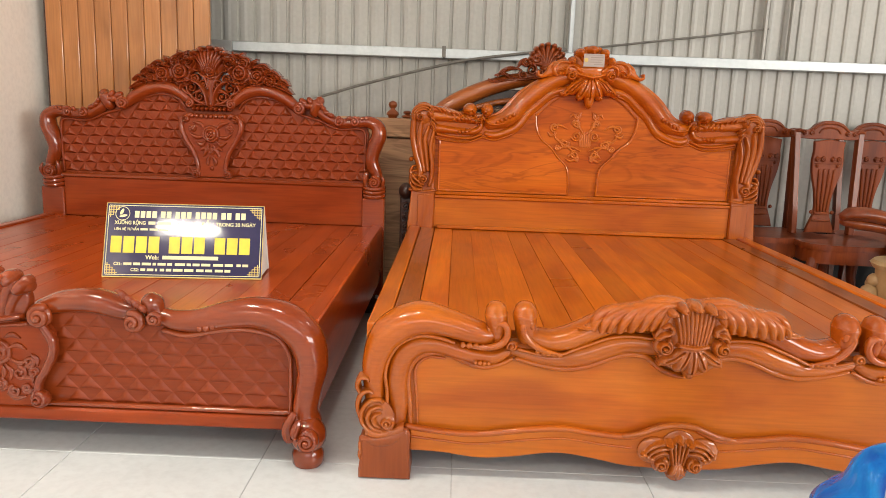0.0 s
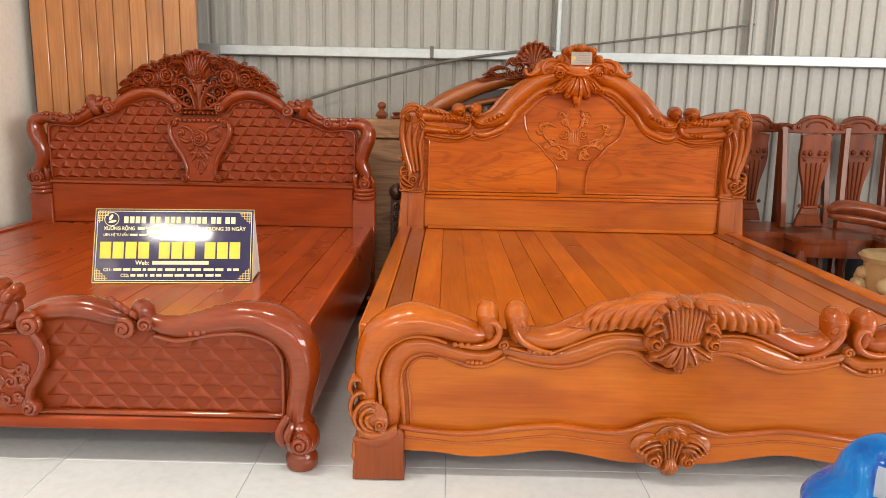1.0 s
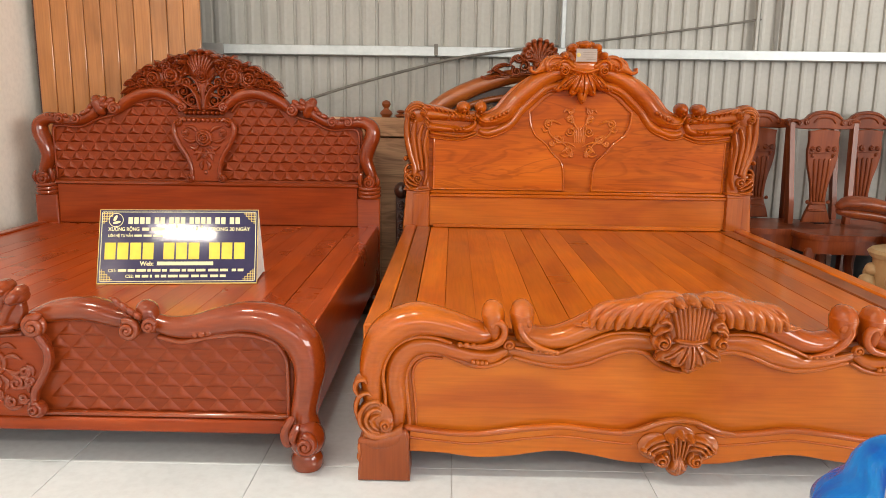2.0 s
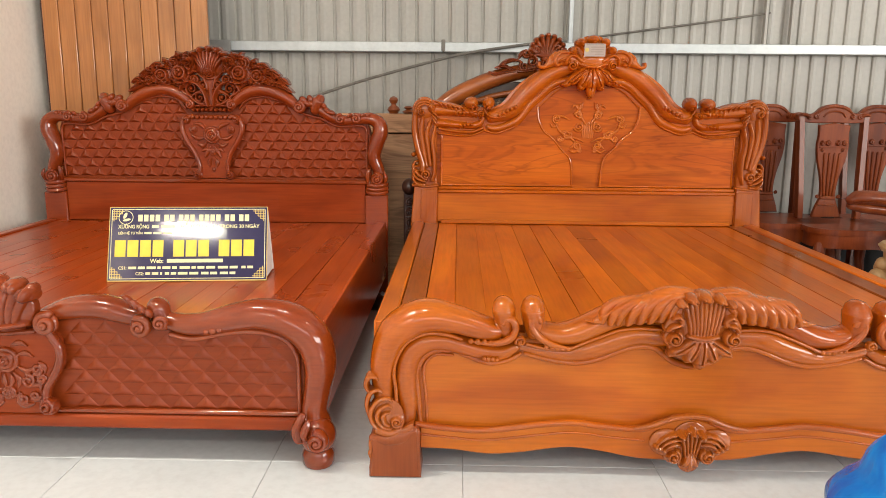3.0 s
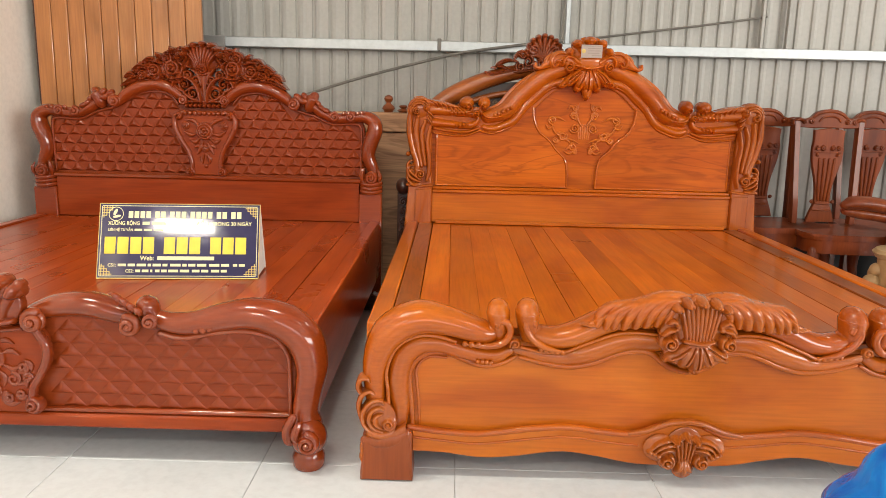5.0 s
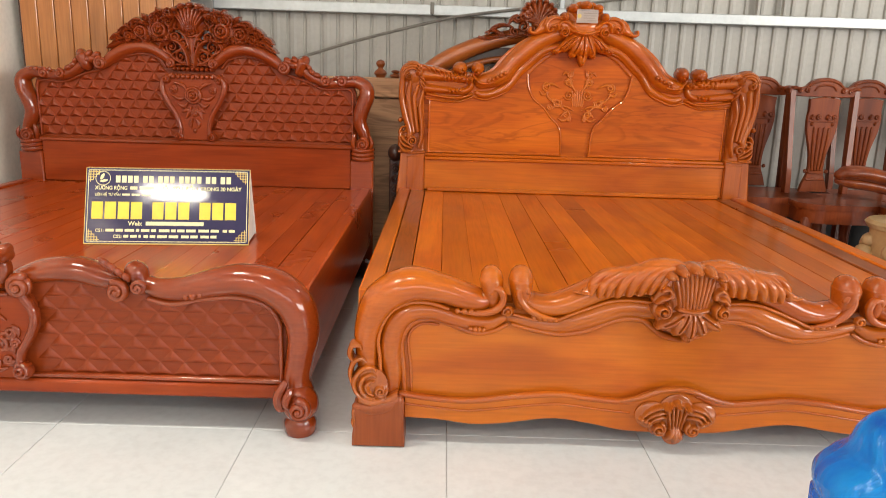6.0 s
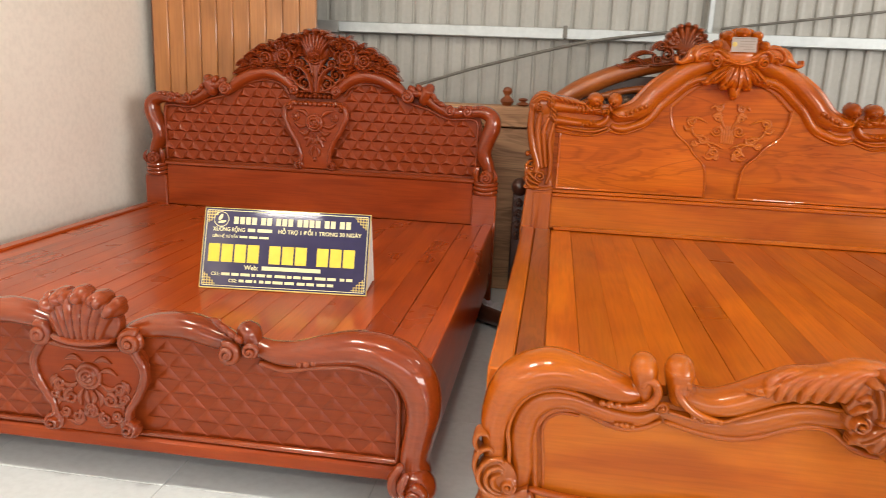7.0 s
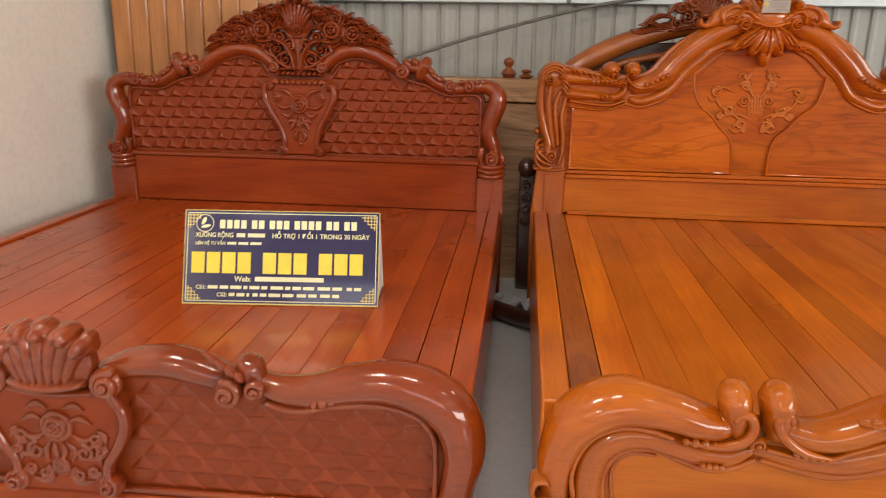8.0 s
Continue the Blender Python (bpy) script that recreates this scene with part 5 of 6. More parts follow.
        roll(s, [(-0.855, 0.69, 0.006), (-0.857, 0.85, 0.006), (-0.855, 0.955, 0.007), (-0.82, 0.982, 0.008), (-0.70, 0.978, 0.008), (-0.60, 1.02, 0.008), (-0.51, 1.045, 0.008), (-0.44, 1.082, 0.008), (-0.35, 1.122, 0.008),
                 (-0.27, 1.135, 0.008), (-0.19, 1.115, 0.008), (-0.15, 1.07, 0.007)], y + 0.026, -sd, 1.3)
        part("moulding", s, W_RC, head)
        # post
        s = Shape()
        box(s, *sorted((sd * 0.975, sd * 0.848)), y - 0.012, y + 0.09, 0.0, 0.600, 0.006)
        for q, zz in enumerate((0.612, 0.634, 0.656)):
            tube(s, [(sd * (0.912 + 0.056 * math.cos(a)), y + 0.03 - 0.055 * math.sin(a), zz + 0.004 * math.cos(2 * a)) for a in np.linspace(0, math.pi, 12)], [0.012] * 12, [0.012] * 12, 8)
        box(s, *sorted((sd * 0.965, sd * 0.860)), y - 0.005, y + 0.085, 0.595, 0.69, 0.004)
        volute(s, -0.915, 0.690, 0.044, y - 0.010, -sd, 1.8, 90, 1)
        finger(s, [(-0.87, 0.665), (-0.862, 0.70), (-0.868, 0.735), (-0.88, 0.745)], 0.014, y - 0.005, -sd)
        finger(s, [(-0.958, 0.665), (-0.966, 0.70), (-0.955, 0.735)], 0.012, y - 0.005, -sd)
        part("post", s, W_RC, head)
    s = Shape()
    vase = [(0, 0.684), (-0.085, 0.684)] + line([(-0.078, 0.75), (-0.098, 0.82), (-0.140, 0.89), (-0.168, 0.955), (-0.165, 1.01), (-0.14, 1.035)], 14) + [(0, 1.035)]
    slab(s, mirrored(vase), y - 0.002, y + 0.036)
    part("vase_panel", s, W_RX, head)
    r = Relief(-0.19, 0.19, 0.675, 1.05, 0.0022)
    r.ridge([(-0.082, 0.71, 0.013, 0.016), (-0.078, 0.75, 0.013, 0.016), (-0.098, 0.82, 0.014, 0.017), (-0.140, 0.89, 0.015, 0.018), (-0.166, 0.955, 0.016, 0.018), (-0.158, 1.005, 0.014, 0.016), (-0.11, 1.03, 0.012, 0.014)], "base", 0.5)
    r.spiral(-0.090, 0.702, 0.027, 0.020, 1, 90)
    r.spiral(-0.140, 1.006, 0.024, 0.018, -1, 90)
    for i in range(9):
        r.mound(-0.104 + 0.026 * i, 1.022, 0.0135, 0.014, 0.020, "base", both=False)
    r.rose(0, 0.925, 0.050, 0.026, False)
    r.rose(-0.105, 0.955, 0.024, 0.016)
    r.rose(0, 0.830, 0.022, 0.014, False)
    for c in ([(-0.035, 0.955), (-0.06, 0.98), (-0.10, 0.99)], [(-0.045, 0.91), (-0.08, 0.905), (-0.115, 0.925)], [(-0.03, 0.885), (-0.055, 0.865), (-0.085, 0.88)], [(-0.012, 0.865), (-0.03, 0.83), (-0.045, 0.80)], [(-0.02, 0.84), (-0.04, 0.845), (-0.06, 0.835)], [(-0.01, 0.80), (-0.022, 0.775), (-0.02, 0.75)]):
        p = spline(c, 14)
        r.stroke([(q[0], q[1], 0.013 * (0.35 + 0.65 * math.sin(math.pi * i / 13)), 0.014) for i, q in enumerate(p)], "base", 0.55, (1, -1))
    r.mound(0, 0.735, 0.012, 0.014, 0.014, both=False)
    r.build("rose_carving", W_RC, head, y - 0.0015, 0.01)
    # openwork crest of roses, leaves and a shell
    r = Relief(-0.47, 0.47, 1.045, 1.41, 0.0024)
    r.mound(0, 1.315, 0.095, 0.085, 0.030)
    r.fluted(1.262, 0.105, 0.030, 0.092, 0.020, 9)
    for i in range(7):
        u = i / 3 - 1
        r.mound(0.098 * math.sin(u * 1.45), 1.390 - 0.058 * u * u, 0.023, 0.020, 0.050, "base", both=False)
    r.rose(0, 1.262, 0.040, 0.028, False)
    for x, z, R, t in ((-0.165, 1.262, 0.064, 10), (-0.262, 1.248, 0.054, 40), (-0.118, 1.322, 0.040, 70), (-0.186, 1.312, 0.044, 25), (-0.325, 1.222, 0.040, 5)):
        r.rose(x, z, R, 0.034, True, t)
    for c in ([(-0.30, 1.20), (-0.36, 1.205), (-0.41, 1.185), (-0.45, 1.160)], [(-0.30, 1.255), (-0.345, 1.268), (-0.385, 1.245)], [(-0.24, 1.29), (-0.29, 1.305), (-0.33, 1.285)], [(-0.37, 1.215), (-0.40, 1.225), (-0.43, 1.205)],
              [(-0.12, 1.355), (-0.15, 1.352), (-0.18, 1.335)], [(-0.10, 1.21), (-0.15, 1.198), (-0.21, 1.205)], [(-0.20, 1.21), (-0.26, 1.20), (-0.31, 1.205)], [(-0.11, 1.255), (-0.09, 1.29), (-0.075, 1.32)]):
        p = spline(c, 16)
        r.stroke([(q[0], q[1], 0.020 * (0.35 + 0.65 * math.sin(math.pi * i / 15)), 0.034) for i, q in enumerate(p)], "base", 0.5, (1, -1))
        r.stroke([(q[0], q[1], 0.004, 0.010) for q in p], "groove", 0.6, (1, -1))
    r.ridge([(-0.43, 1.162, 0.012, 0.016), (-0.33, 1.200, 0.016, 0.018), (-0.22, 1.212, 0.018, 0.018), (-0.12, 1.200, 0.014, 0.016)], "base", 0.4)
    r.ridge([(0, 1.085, 0.034, 0.022), (0, 1.15, 0.024, 0.022), (0, 1.22, 0.040, 0.024)], "base", 0.5, False)
    r.ridge([(-0.016, 1.085, 0.012, 0.040), (-0.026, 1.140, 0.013, 0.044), (-0.056, 1.192, 0.013, 0.044), (-0.105, 1.212, 0.013, 0.044), (-0.150, 1.195, 0.012, 0.042), (-0.165, 1.165, 0.010, 0.040)], "base", 0.5)
    for x, z, R, sp, st in ((-0.062, 1.128, 0.034, 1, 300), (-0.105, 1.176, 0.032, -1, 240), (-0.044, 1.196, 0.028, 1, 270), (-0.150, 1.205, 0.024, -1, 200), (-0.090, 1.228, 0.026, 1, 250)):
        pts = []
        for i in range(26):
            u = i / 25
            a = radians(st) + sp * u * 1.5 * 2 * math.pi
            pts.append((x + R * (1 - 0.78 * u) * math.cos(a), z + R * (1 - 0.78 * u) * math.sin(a), 0.0085 - 0.002 * u, 0.026))
        r.stroke(pts, "base", 0.5, (1, -1))
        r.mound(x, z, 0.010, 0.010, 0.030, "base")
    for c in ([(-0.02, 1.10), (-0.05, 1.092), (-0.095, 1.115), (-0.125, 1.15)], [(-0.02, 1.15), (-0.045, 1.165), (-0.075, 1.155), (-0.10, 1.14)], [(-0.015, 1.17), (-0.03, 1.225), (-0.06, 1.255)],
              [(-0.10, 1.135), (-0.14, 1.15), (-0.165, 1.18)], [(-0.12, 1.19), (-0.16, 1.185), (-0.20, 1.20)], [(-0.13, 1.235), (-0.17, 1.225), (-0.20, 1.235)], [(-0.07, 1.265), (-0.10, 1.275), (-0.13, 1.295)]):
        p = spline(c, 14)
        r.stroke([(q[0], q[1], 0.013 * (0.4 + 0.6 * math.sin(math.pi * i / 13)), 0.028) for i, q in enumerate(p)], "base", 0.5, (1, -1))
    for x, z, a in ((-0.14, 1.305, 40), (-0.235, 1.29, 150), (-0.30, 1.262, 120), (-0.14, 1.345, 60), (-0.235, 1.315, 130), (-0.36, 1.238, 150), (-0.215, 1.225, 200), (-0.29, 1.205, 190), (-0.385, 1.198, 170), (-0.085, 1.352, 70), (-0.345, 1.255, 90), (-0.165, 1.345, 120)):
        dx, dz = 0.034 * math.cos(radians(a)), 0.034 * math.sin(radians(a))
        r.stroke([(x - 0.3 * dx, z - 0.3 * dz, 0.010, 0.030), (x + 0.3 * dx, z + 0.3 * dz, 0.016, 0.040), (x + dx, z + dz, 0.004, 0.026)], "base", 0.5, (1, -1))
        r.stroke([(x - 0.3 * dx, z - 0.3 * dz, 0.003, 0.008), (x + 0.9 * dx, z + 0.9 * dz, 0.003, 0.006)], "groove", 0.6, (1, -1))
    for i in range(9):
        r.mound(-0.100 + 0.025 * i, 1.062, 0.0135, 0.015, 0.034, "base", both=False)
    r.ridge([(-0.11, 1.083, 0.010, 0.022), (0, 1.086, 0.011, 0.026), (0.11, 1.083, 0.010, 0.022)], "base", both=False)
    r.base *= 1.6
    r.cut *= 1.5
    r.build("crest", W_RC, head, y + 0.036, 0.032, "openwork crest of carved roses and leaves")
    return bed


red_bed()


# the sign on the red bed
def lettering(parent, text, x, z, size, material, width=0.0):
    c = bpy.data.curves.new("lettering", "FONT")
    c.body, c.size, c.align_x, c.extrude, c.offset = text, size, "LEFT", 0.0003, 0.02 * size
    tmp = bpy.data.objects.new("lettering", c)
    scene.collection.objects.link(tmp)
    bpy.context.view_layer.update()
    me = bpy.data.meshes.new_from_object(tmp)
    w = tmp.dimensions.x
    bpy.data.objects.remove(tmp)
    me.materials.append(material)
    ob = new("lettering", me)
    ob.parent = parent
    ob.location = (x, -0.0022, z)
    ob.rotation_euler = (radians(90), 0, 0)
    if width and w:
        ob.scale = (width / w, 1, 1)
    return ob


def tent_sign():
    W, L = 0.590, 0.283
    t = thing("tent_sign", pose(-1.016, 2.853, 0.441, 0, 0, 5.6), "navy and yellow printed card tent sign standing on the bed slats", "sign")
    lean = math.atan2(0.093, 0.267)
    face = new("front_panel", None)
    s = Shape()
    box(s, -W / 2, W / 2, 0.0, 0.003, 0.0, L, 0.0008)
    front = part("front_panel", s, NAVY, t, "glossy navy print", smooth=0)
    bpy.data.objects.remove(face)
    front.rotation_euler = (-lean, 0, 0)
    y = math.sin(lean) * L
    s = Shape()
    top = math.cos(lean) * L
    s.add([(-W / 2, 2 * y + 0.01, 0), (W / 2, 2 * y + 0.01, 0), (W / 2, y + 0.004, top), (-W / 2, y + 0.004, top),
           (-W / 2, 2 * y + 0.006, 0), (W / 2, 2 * y + 0.006, 0), (W / 2, y + 0.001, top - 0.003), (-W / 2, y + 0.001, top - 0.003)],
          [(0, 1, 2, 3), (4, 5, 6, 7), (0, 1, 5, 4), (1, 2, 6, 5), (2, 3, 7, 6), (3, 0, 4, 7)])
    part("back_panel", s, CARD, t, "plain white card back", smooth=0)
    for sd in (-1, 1):
        s = Shape()
        x = sd * (W / 2 - 0.004)
        s.add([(x, 0.006, 0.004), (x, 2 * y + 0.004, 0.004), (x, y + 0.003, top - 0.008), (x - sd * 0.002, 0.006, 0.004), (x - sd * 0.002, 2 * y + 0.004, 0.004), (x - sd * 0.002, y + 0.003, top - 0.008)],
              [(0, 1, 2), (3, 4, 5), (0, 1, 4, 3), (1, 2, 5, 4), (2, 0, 3, 5)])
        part("end_flap", s, CARD, t, "white card end flap", smooth=0)
    # gold border line and corner ornaments
    s = Shape()
    e, b = 0.010, 0.0025
    for x0, x1, z0, z1 in ((-W / 2 + e, W / 2 - e, e - b, e), (-W / 2 + e, W / 2 - e, L - e, L - e + b), (-W / 2 + e - b, -W / 2 + e, e, L - e), (W / 2 - e, W / 2 - e + b, e, L - e)):
        box(s, x0, x1, -0.0008, -0.0001, z0, z1, 0.0002)
    part("border", s, CREAM, front, smooth=0)
    s = Shape()
    box(s, -W / 2, W / 2, -0.0008, 0.0035, -0.002, 0.0025, 0.0004)
    box(s, -W / 2 - 0.001, -W / 2 + 0.0015, -0.0008, 0.0035, 0, L, 0.0004)
    box(s, W / 2 - 0.0015, W / 2 + 0.001, -0.0008, 0.0035, 0, L, 0.0004)
    box(s, -W / 2, W / 2, -0.0008, 0.0035, L - 0.0015, L + 0.001, 0.0004)
    part("edge_strip", s, GOLD, front, "gold card edge", smooth=0)
    for sx in (-1, 1):
        for sz in (0, 1):
            cx, cz = sx * (W / 2 - e), (L - e) if sz else e
            dz = -1 if sz else 1
            for i in range(4):
                reach = 0.044 - 0.009 * i
                a, b2 = cx - sx * (0.004 + 0.010 * i), cz + dz * (0.004 + 0.010 * i)
                for x0, x1, z0, z1 in ((cx, cx - sx * reach, b2, b2 + dz * 0.003), (a, a - sx * 0.003, cz, cz + dz * reach)):
                    s = Shape()
                    box(s, *sorted((x0, x1)), -0.0009, -0.0001, *sorted((z0, z1)), 0.0002)
                    part("corner_fret", s, GOLD, front, smooth=0)
    # emblem ring with a plain leaf shape
    s = Shape()
    pts = [(-0.235 + 0.026 * math.cos(a), -0.0008, 0.243 + 0.026 * math.sin(a)) for a in np.linspace(0, 2 * math.pi, 33)]
    tube(s, pts, [0.0012] * 33, [0.0006] * 33, 6, False)
    ball(s, (-0.238, -0.0008, 0.250), (0.006, 0.0008, 0.013), -25)
    ball(s, (-0.232, -0.0008, 0.234), (0.015, 0.0008, 0.005), 12)
    part("emblem", s, CREAM, front)

    def bars(z, h, words, material, gap=0.0):
        for x0, x1 in words:
            s = Shape()
            box(s, x0, x1, -0.0009, -0.0001, z, z + h, 0.0003)
            part("print_bar", s, material, front, smooth=0)
    # the firm's name: plain blocks, a letter each
    x = -0.190
    for word in (4, 2, 3, 4, 2, 2):
        for q in range(word):
            bars(0.228, 0.026, [(x, x + 0.0165)], CREAM)
            x += 0.0215
        x += 0.011
    lettering(front, "XƯỞNG RỘNG", -0.262, 0.201, 0.0195, CREAM, 0.115)
    lettering(front, "HỖ TRỢ 1 ĐỔI 1 TRONG 30 NGÀY", -0.030, 0.201, 0.0195, CREAM, 0.295)
    bars(0.202, 0.012, [(-0.138, -0.112), (-0.104, -0.052)], CREAM)
    lettering(front, "LIÊN HỆ TƯ VẤN", -0.262, 0.178, 0.0135, CREAM, 0.090)
    bars(0.179, 0.008, [(-0.166, -0.138), (-0.132, -0.102), (-0.096, -0.062)], CREAM)
    # the long number: a bar for each figure
    x = -0.272
    for group in (4, 3, 3):
        for q in range(group):
            bars(0.092, 0.064, [(x, x + 0.040)], YELLOW)
            x += 0.0465
        x += 0.030
    lettering(front, "Web:", -0.140, 0.068, 0.023, CREAM, 0.050)
    bars(0.069, 0.014, [(-0.078, 0.130)], CREAM)
    lettering(front, "CS1:", -0.256, 0.044, 0.0165, CREAM, 0.030)
    bars(0.045, 0.010, [(-0.220, -0.190), (-0.184, -0.158), (-0.152, -0.118), (-0.112, -0.100), (-0.094, -0.064), (-0.058, -0.040), (-0.030, 0.008), (0.014, 0.030), (0.036, 0.062), (0.068, 0.102), (0.112, 0.150), (0.156, 0.186), (0.200, 0.216), (0.222, 0.244)], CREAM)
    lettering(front, "CS2:", -0.192, 0.022, 0.0165, CREAM, 0.030)
    bars(0.023, 0.010, [(-0.156, -0.138), (-0.132, -0.108), (-0.102, -0.094), (-0.084, -0.068), (-0.062, -0.042), (-0.036, 0.000), (0.006, 0.040), (0.050, 0.078), (0.084, 0.110), (0.120, 0.150), (0.156, 0.178)], CREAM)


tent_sign()


# behind the beds
def raw_cabinet():
    t = thing("wooden_cabinet", pose(-0.45, 4.62, 0), "pale brown wavy-grained wooden cabinet with a turned finial", "cabinet")
    s = Shape()
    box(s, -0.55, 0.35, 0.0, 0.22, 0.0, 0.925, 0.006)
    part("body", s, W_RAW, t)
    s = Shape()
    box(s, -0.56, 0.36, -0.012, 0.23, 0.932, 1.045, 0.006)
    part("top", s, W_RAW, t, "plain pale top board")
    for x, k in ((0.055, 1.0), (0.145, 0.45)):
        s = Shape()
        prof = [(0.0, 0.026), (0.012, 0.030), (0.022, 0.040), (0.036, 0.034), (0.050, 0.016), (0.058, 0.014), (0.066, 0.022), (0.080, 0.028), (0.095, 0.022), (0.104, 0.006)]
        tube(s, [(x, 0.10, 1.045 + k * z) for z, r in prof], [r for z, r in prof], [r for z, r in prof], 18, False)
        part("finial", s, W_BED3, t, "turned reddish finial")


raw_cabinet()


def arched_headboard():
    y = 0.0
    t = thing("arched_headboard", pose(0.475, 4.44, 0), "arched brown carved headboard leaning behind the orange bed", "headboard")
    s = Shape()
    half = [(0, 0.05), (-0.72, 0.05), (-0.72, 0.62)] + line([(-0.70, 0.90), (-0.58, 1.05), (-0.42, 1.16), (-0.25, 1.22), (0, 1.24)], 16)
    slab(s, mirrored(half), 0.04, 0.065)
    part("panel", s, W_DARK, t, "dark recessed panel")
    for sd in (-1, 1):
        s = Shape()
        roll(s, [(-0.665, 0.64, 0.030), (-0.675, 0.85, 0.038), (-0.635, 1.02, 0.045), (-0.52, 1.13, 0.050), (-0.36, 1.215, 0.048), (-0.20, 1.27, 0.044), (-0.06, 1.30, 0.040)], 0.02, sd, 1.1)
        roll(s, [(-0.60, 0.98, 0.016), (-0.50, 1.06, 0.018), (-0.36, 1.125, 0.018), (-0.20, 1.165, 0.018), (0, 1.18, 0.018)], 0.02, sd, 1.1)
        part("arch_rail", s, W_BED3, t)
        s = Shape()
        for i in range(7):
            u = i / 6
            volute(s, -0.42 + 0.36 * u, 1.075 + 0.075 * u - 0.03 * u * u, 0.028, 0.03, sd, 1.5, 90, 1 if i % 2 else -1, 0.2)
        part("fretwork", s, INLAY, t, "pale carved fretwork strip")
        s = Shape()
        box(s, *sorted((sd * 0.715, sd * 0.79)), 0.0, 0.09, 0.0, 0.60, 0.008)
        post = part("post", s, W_DARK, t, "dark carved post")
        s = Shape()
        ball(s, (sd * 0.755, 0.0, 0.63), (0.045, 0.05, 0.05), nu=16, nv=10)
        part("ball_top", s, W_DARK, post)
        for i in range(4):
            s = Shape()
            volute(s, -0.755, 0.36 + 0.06 * i, 0.030, -0.004, sd, 1.4, 90, 1 if i % 2 else -1)
            part("scroll", s, W_DARK, post)
    r = Relief(-0.36, 0.36, 1.24, 1.53, 0.0022)
    r.mound(0, 1.375, 0.040, 0.060, 0.020)
    for i in range(11):
        u = i / 5 - 1
        a = radians(90 - 100 * u)
        c, sn = math.cos(a), math.sin(a)
        k = 1.0 - 0.12 * abs(u)
        p = [(0.018 * u, 1.365), (0.060 * k * c, 1.385 + 0.050 * k * sn), (0.105 * k * c, 1.385 + 0.095 * k * sn)]
        r.ridge([(*p[0], 0.010, 0.020), (*p[1], 0.013, 0.030), (*p[2], 0.016, 0.040)], "base", 0.5, False)
        r.mound(p[2][0], p[2][1] + 0.006, 0.017, 0.016, 0.055, "base", both=False)
    for x, z, R, sp, st in ((-0.058, 1.405, 0.026, 1, 40), (-0.085, 1.345, 0.030, -1, 90), (-0.130, 1.315, 0.026, 1, 120), (-0.045, 1.330, 0.022, -1, 30), (-0.115, 1.385, 0.022, 1, 200)):
        pts = []
        for i in range(26):
            w = i / 25
            a = radians(st) + sp * w * 1.4 * 2 * math.pi
            pts.append((x + R * (1 - 0.75 * w) * math.cos(a), z + R * (1 - 0.75 * w) * math.sin(a), 0.009 - 0.002 * w, 0.036))
        r.stroke(pts, "base", 0.5, (1, -1))
    for c in ([(-0.02, 1.300), (-0.07, 1.300), (-0.14, 1.288), (-0.20, 1.300), (-0.245, 1.318), (-0.290, 1.308)], [(-0.15, 1.345), (-0.20, 1.350), (-0.25, 1.330), (-0.275, 1.300)], [(-0.17, 1.285), (-0.23, 1.285), (-0.29, 1.272), (-0.325, 1.285)], [(-0.12, 1.405), (-0.145, 1.385), (-0.165, 1.355)]):
        p = spline(c, 18)
        r.stroke([(q[0], q[1], 0.015 * (0.4 + 0.6 * math.sin(math.pi * i / 17)), 0.036) for i, q in enumerate(p)], "base", 0.5, (1, -1))
        r.stroke([(q[0], q[1], 0.004, 0.012) for q in p], "groove", 0.6, (1, -1))
    r.mound(0, 1.352, 0.034, 0.020, 0.050, both=False)
    r.ridge([(-0.06, 1.300, 0.030, 0.022), (0, 1.30, 0.034, 0.024), (0.06, 1.300, 0.030, 0.022)], "base", 0.4, False)
    r.build("crest", W_CREST, t, 0.0, 0.04, "darker openwork shell crest").location.x = 0.020


arched_headboard()


def dark_foot():
    t = thing("furniture_foot", pose(-0.40, 4.02, 0), "dark carved furniture leg lying on the floor between the beds", "furniture leg")
    s = Shape()
    p = spline([(-0.05, 0.0, 0.05), (0.05, -0.06, 0.045), (0.14, -0.14, 0.05), (0.20, -0.20, 0.075)], 14)
    tube(s, p, [0.045 - 0.001 * i for i in range(14)], [0.04] * 14, 12)
    part("leg", s, W_DARK, t)
    s = Shape()
    ball(s, (-0.05, 0.0, 0.055), (0.055, 0.05, 0.055), nu=14, nv=8)
    volute(s, -0.05, 0.07, 0.03, -0.04, 1, 1.4)
    part("scroll", s, W_DARK, t)
    t = thing("paper_scrap", pose(-0.33, 4.18, 0), "crumpled grey paper wrapping lying on the floor", "paper")
    s = Shape()
    n = 7
    verts = [((i / (n - 1) - 0.5) * 0.22 + random.uniform(-0.01, 0.01), (k / (n - 1) - 0.5) * 0.18 + random.uniform(-0.01, 0.01), 0.03 + random.uniform(-0.028, 0.03)) for i in range(n) for k in range(n)]
    verts += [(x, y, z - 0.002) for x, y, z in verts]
    faces = [(i * n + k, i * n + k + 1, (i + 1) * n + k + 1, (i + 1) * n + k) for i in range(n - 1) for k in range(n - 1)]
    s.add(verts, faces + [tuple(q + n * n for q in f) for f in faces])
    part("sheet", s, PAPER, t, smooth=0)


dark_foot()


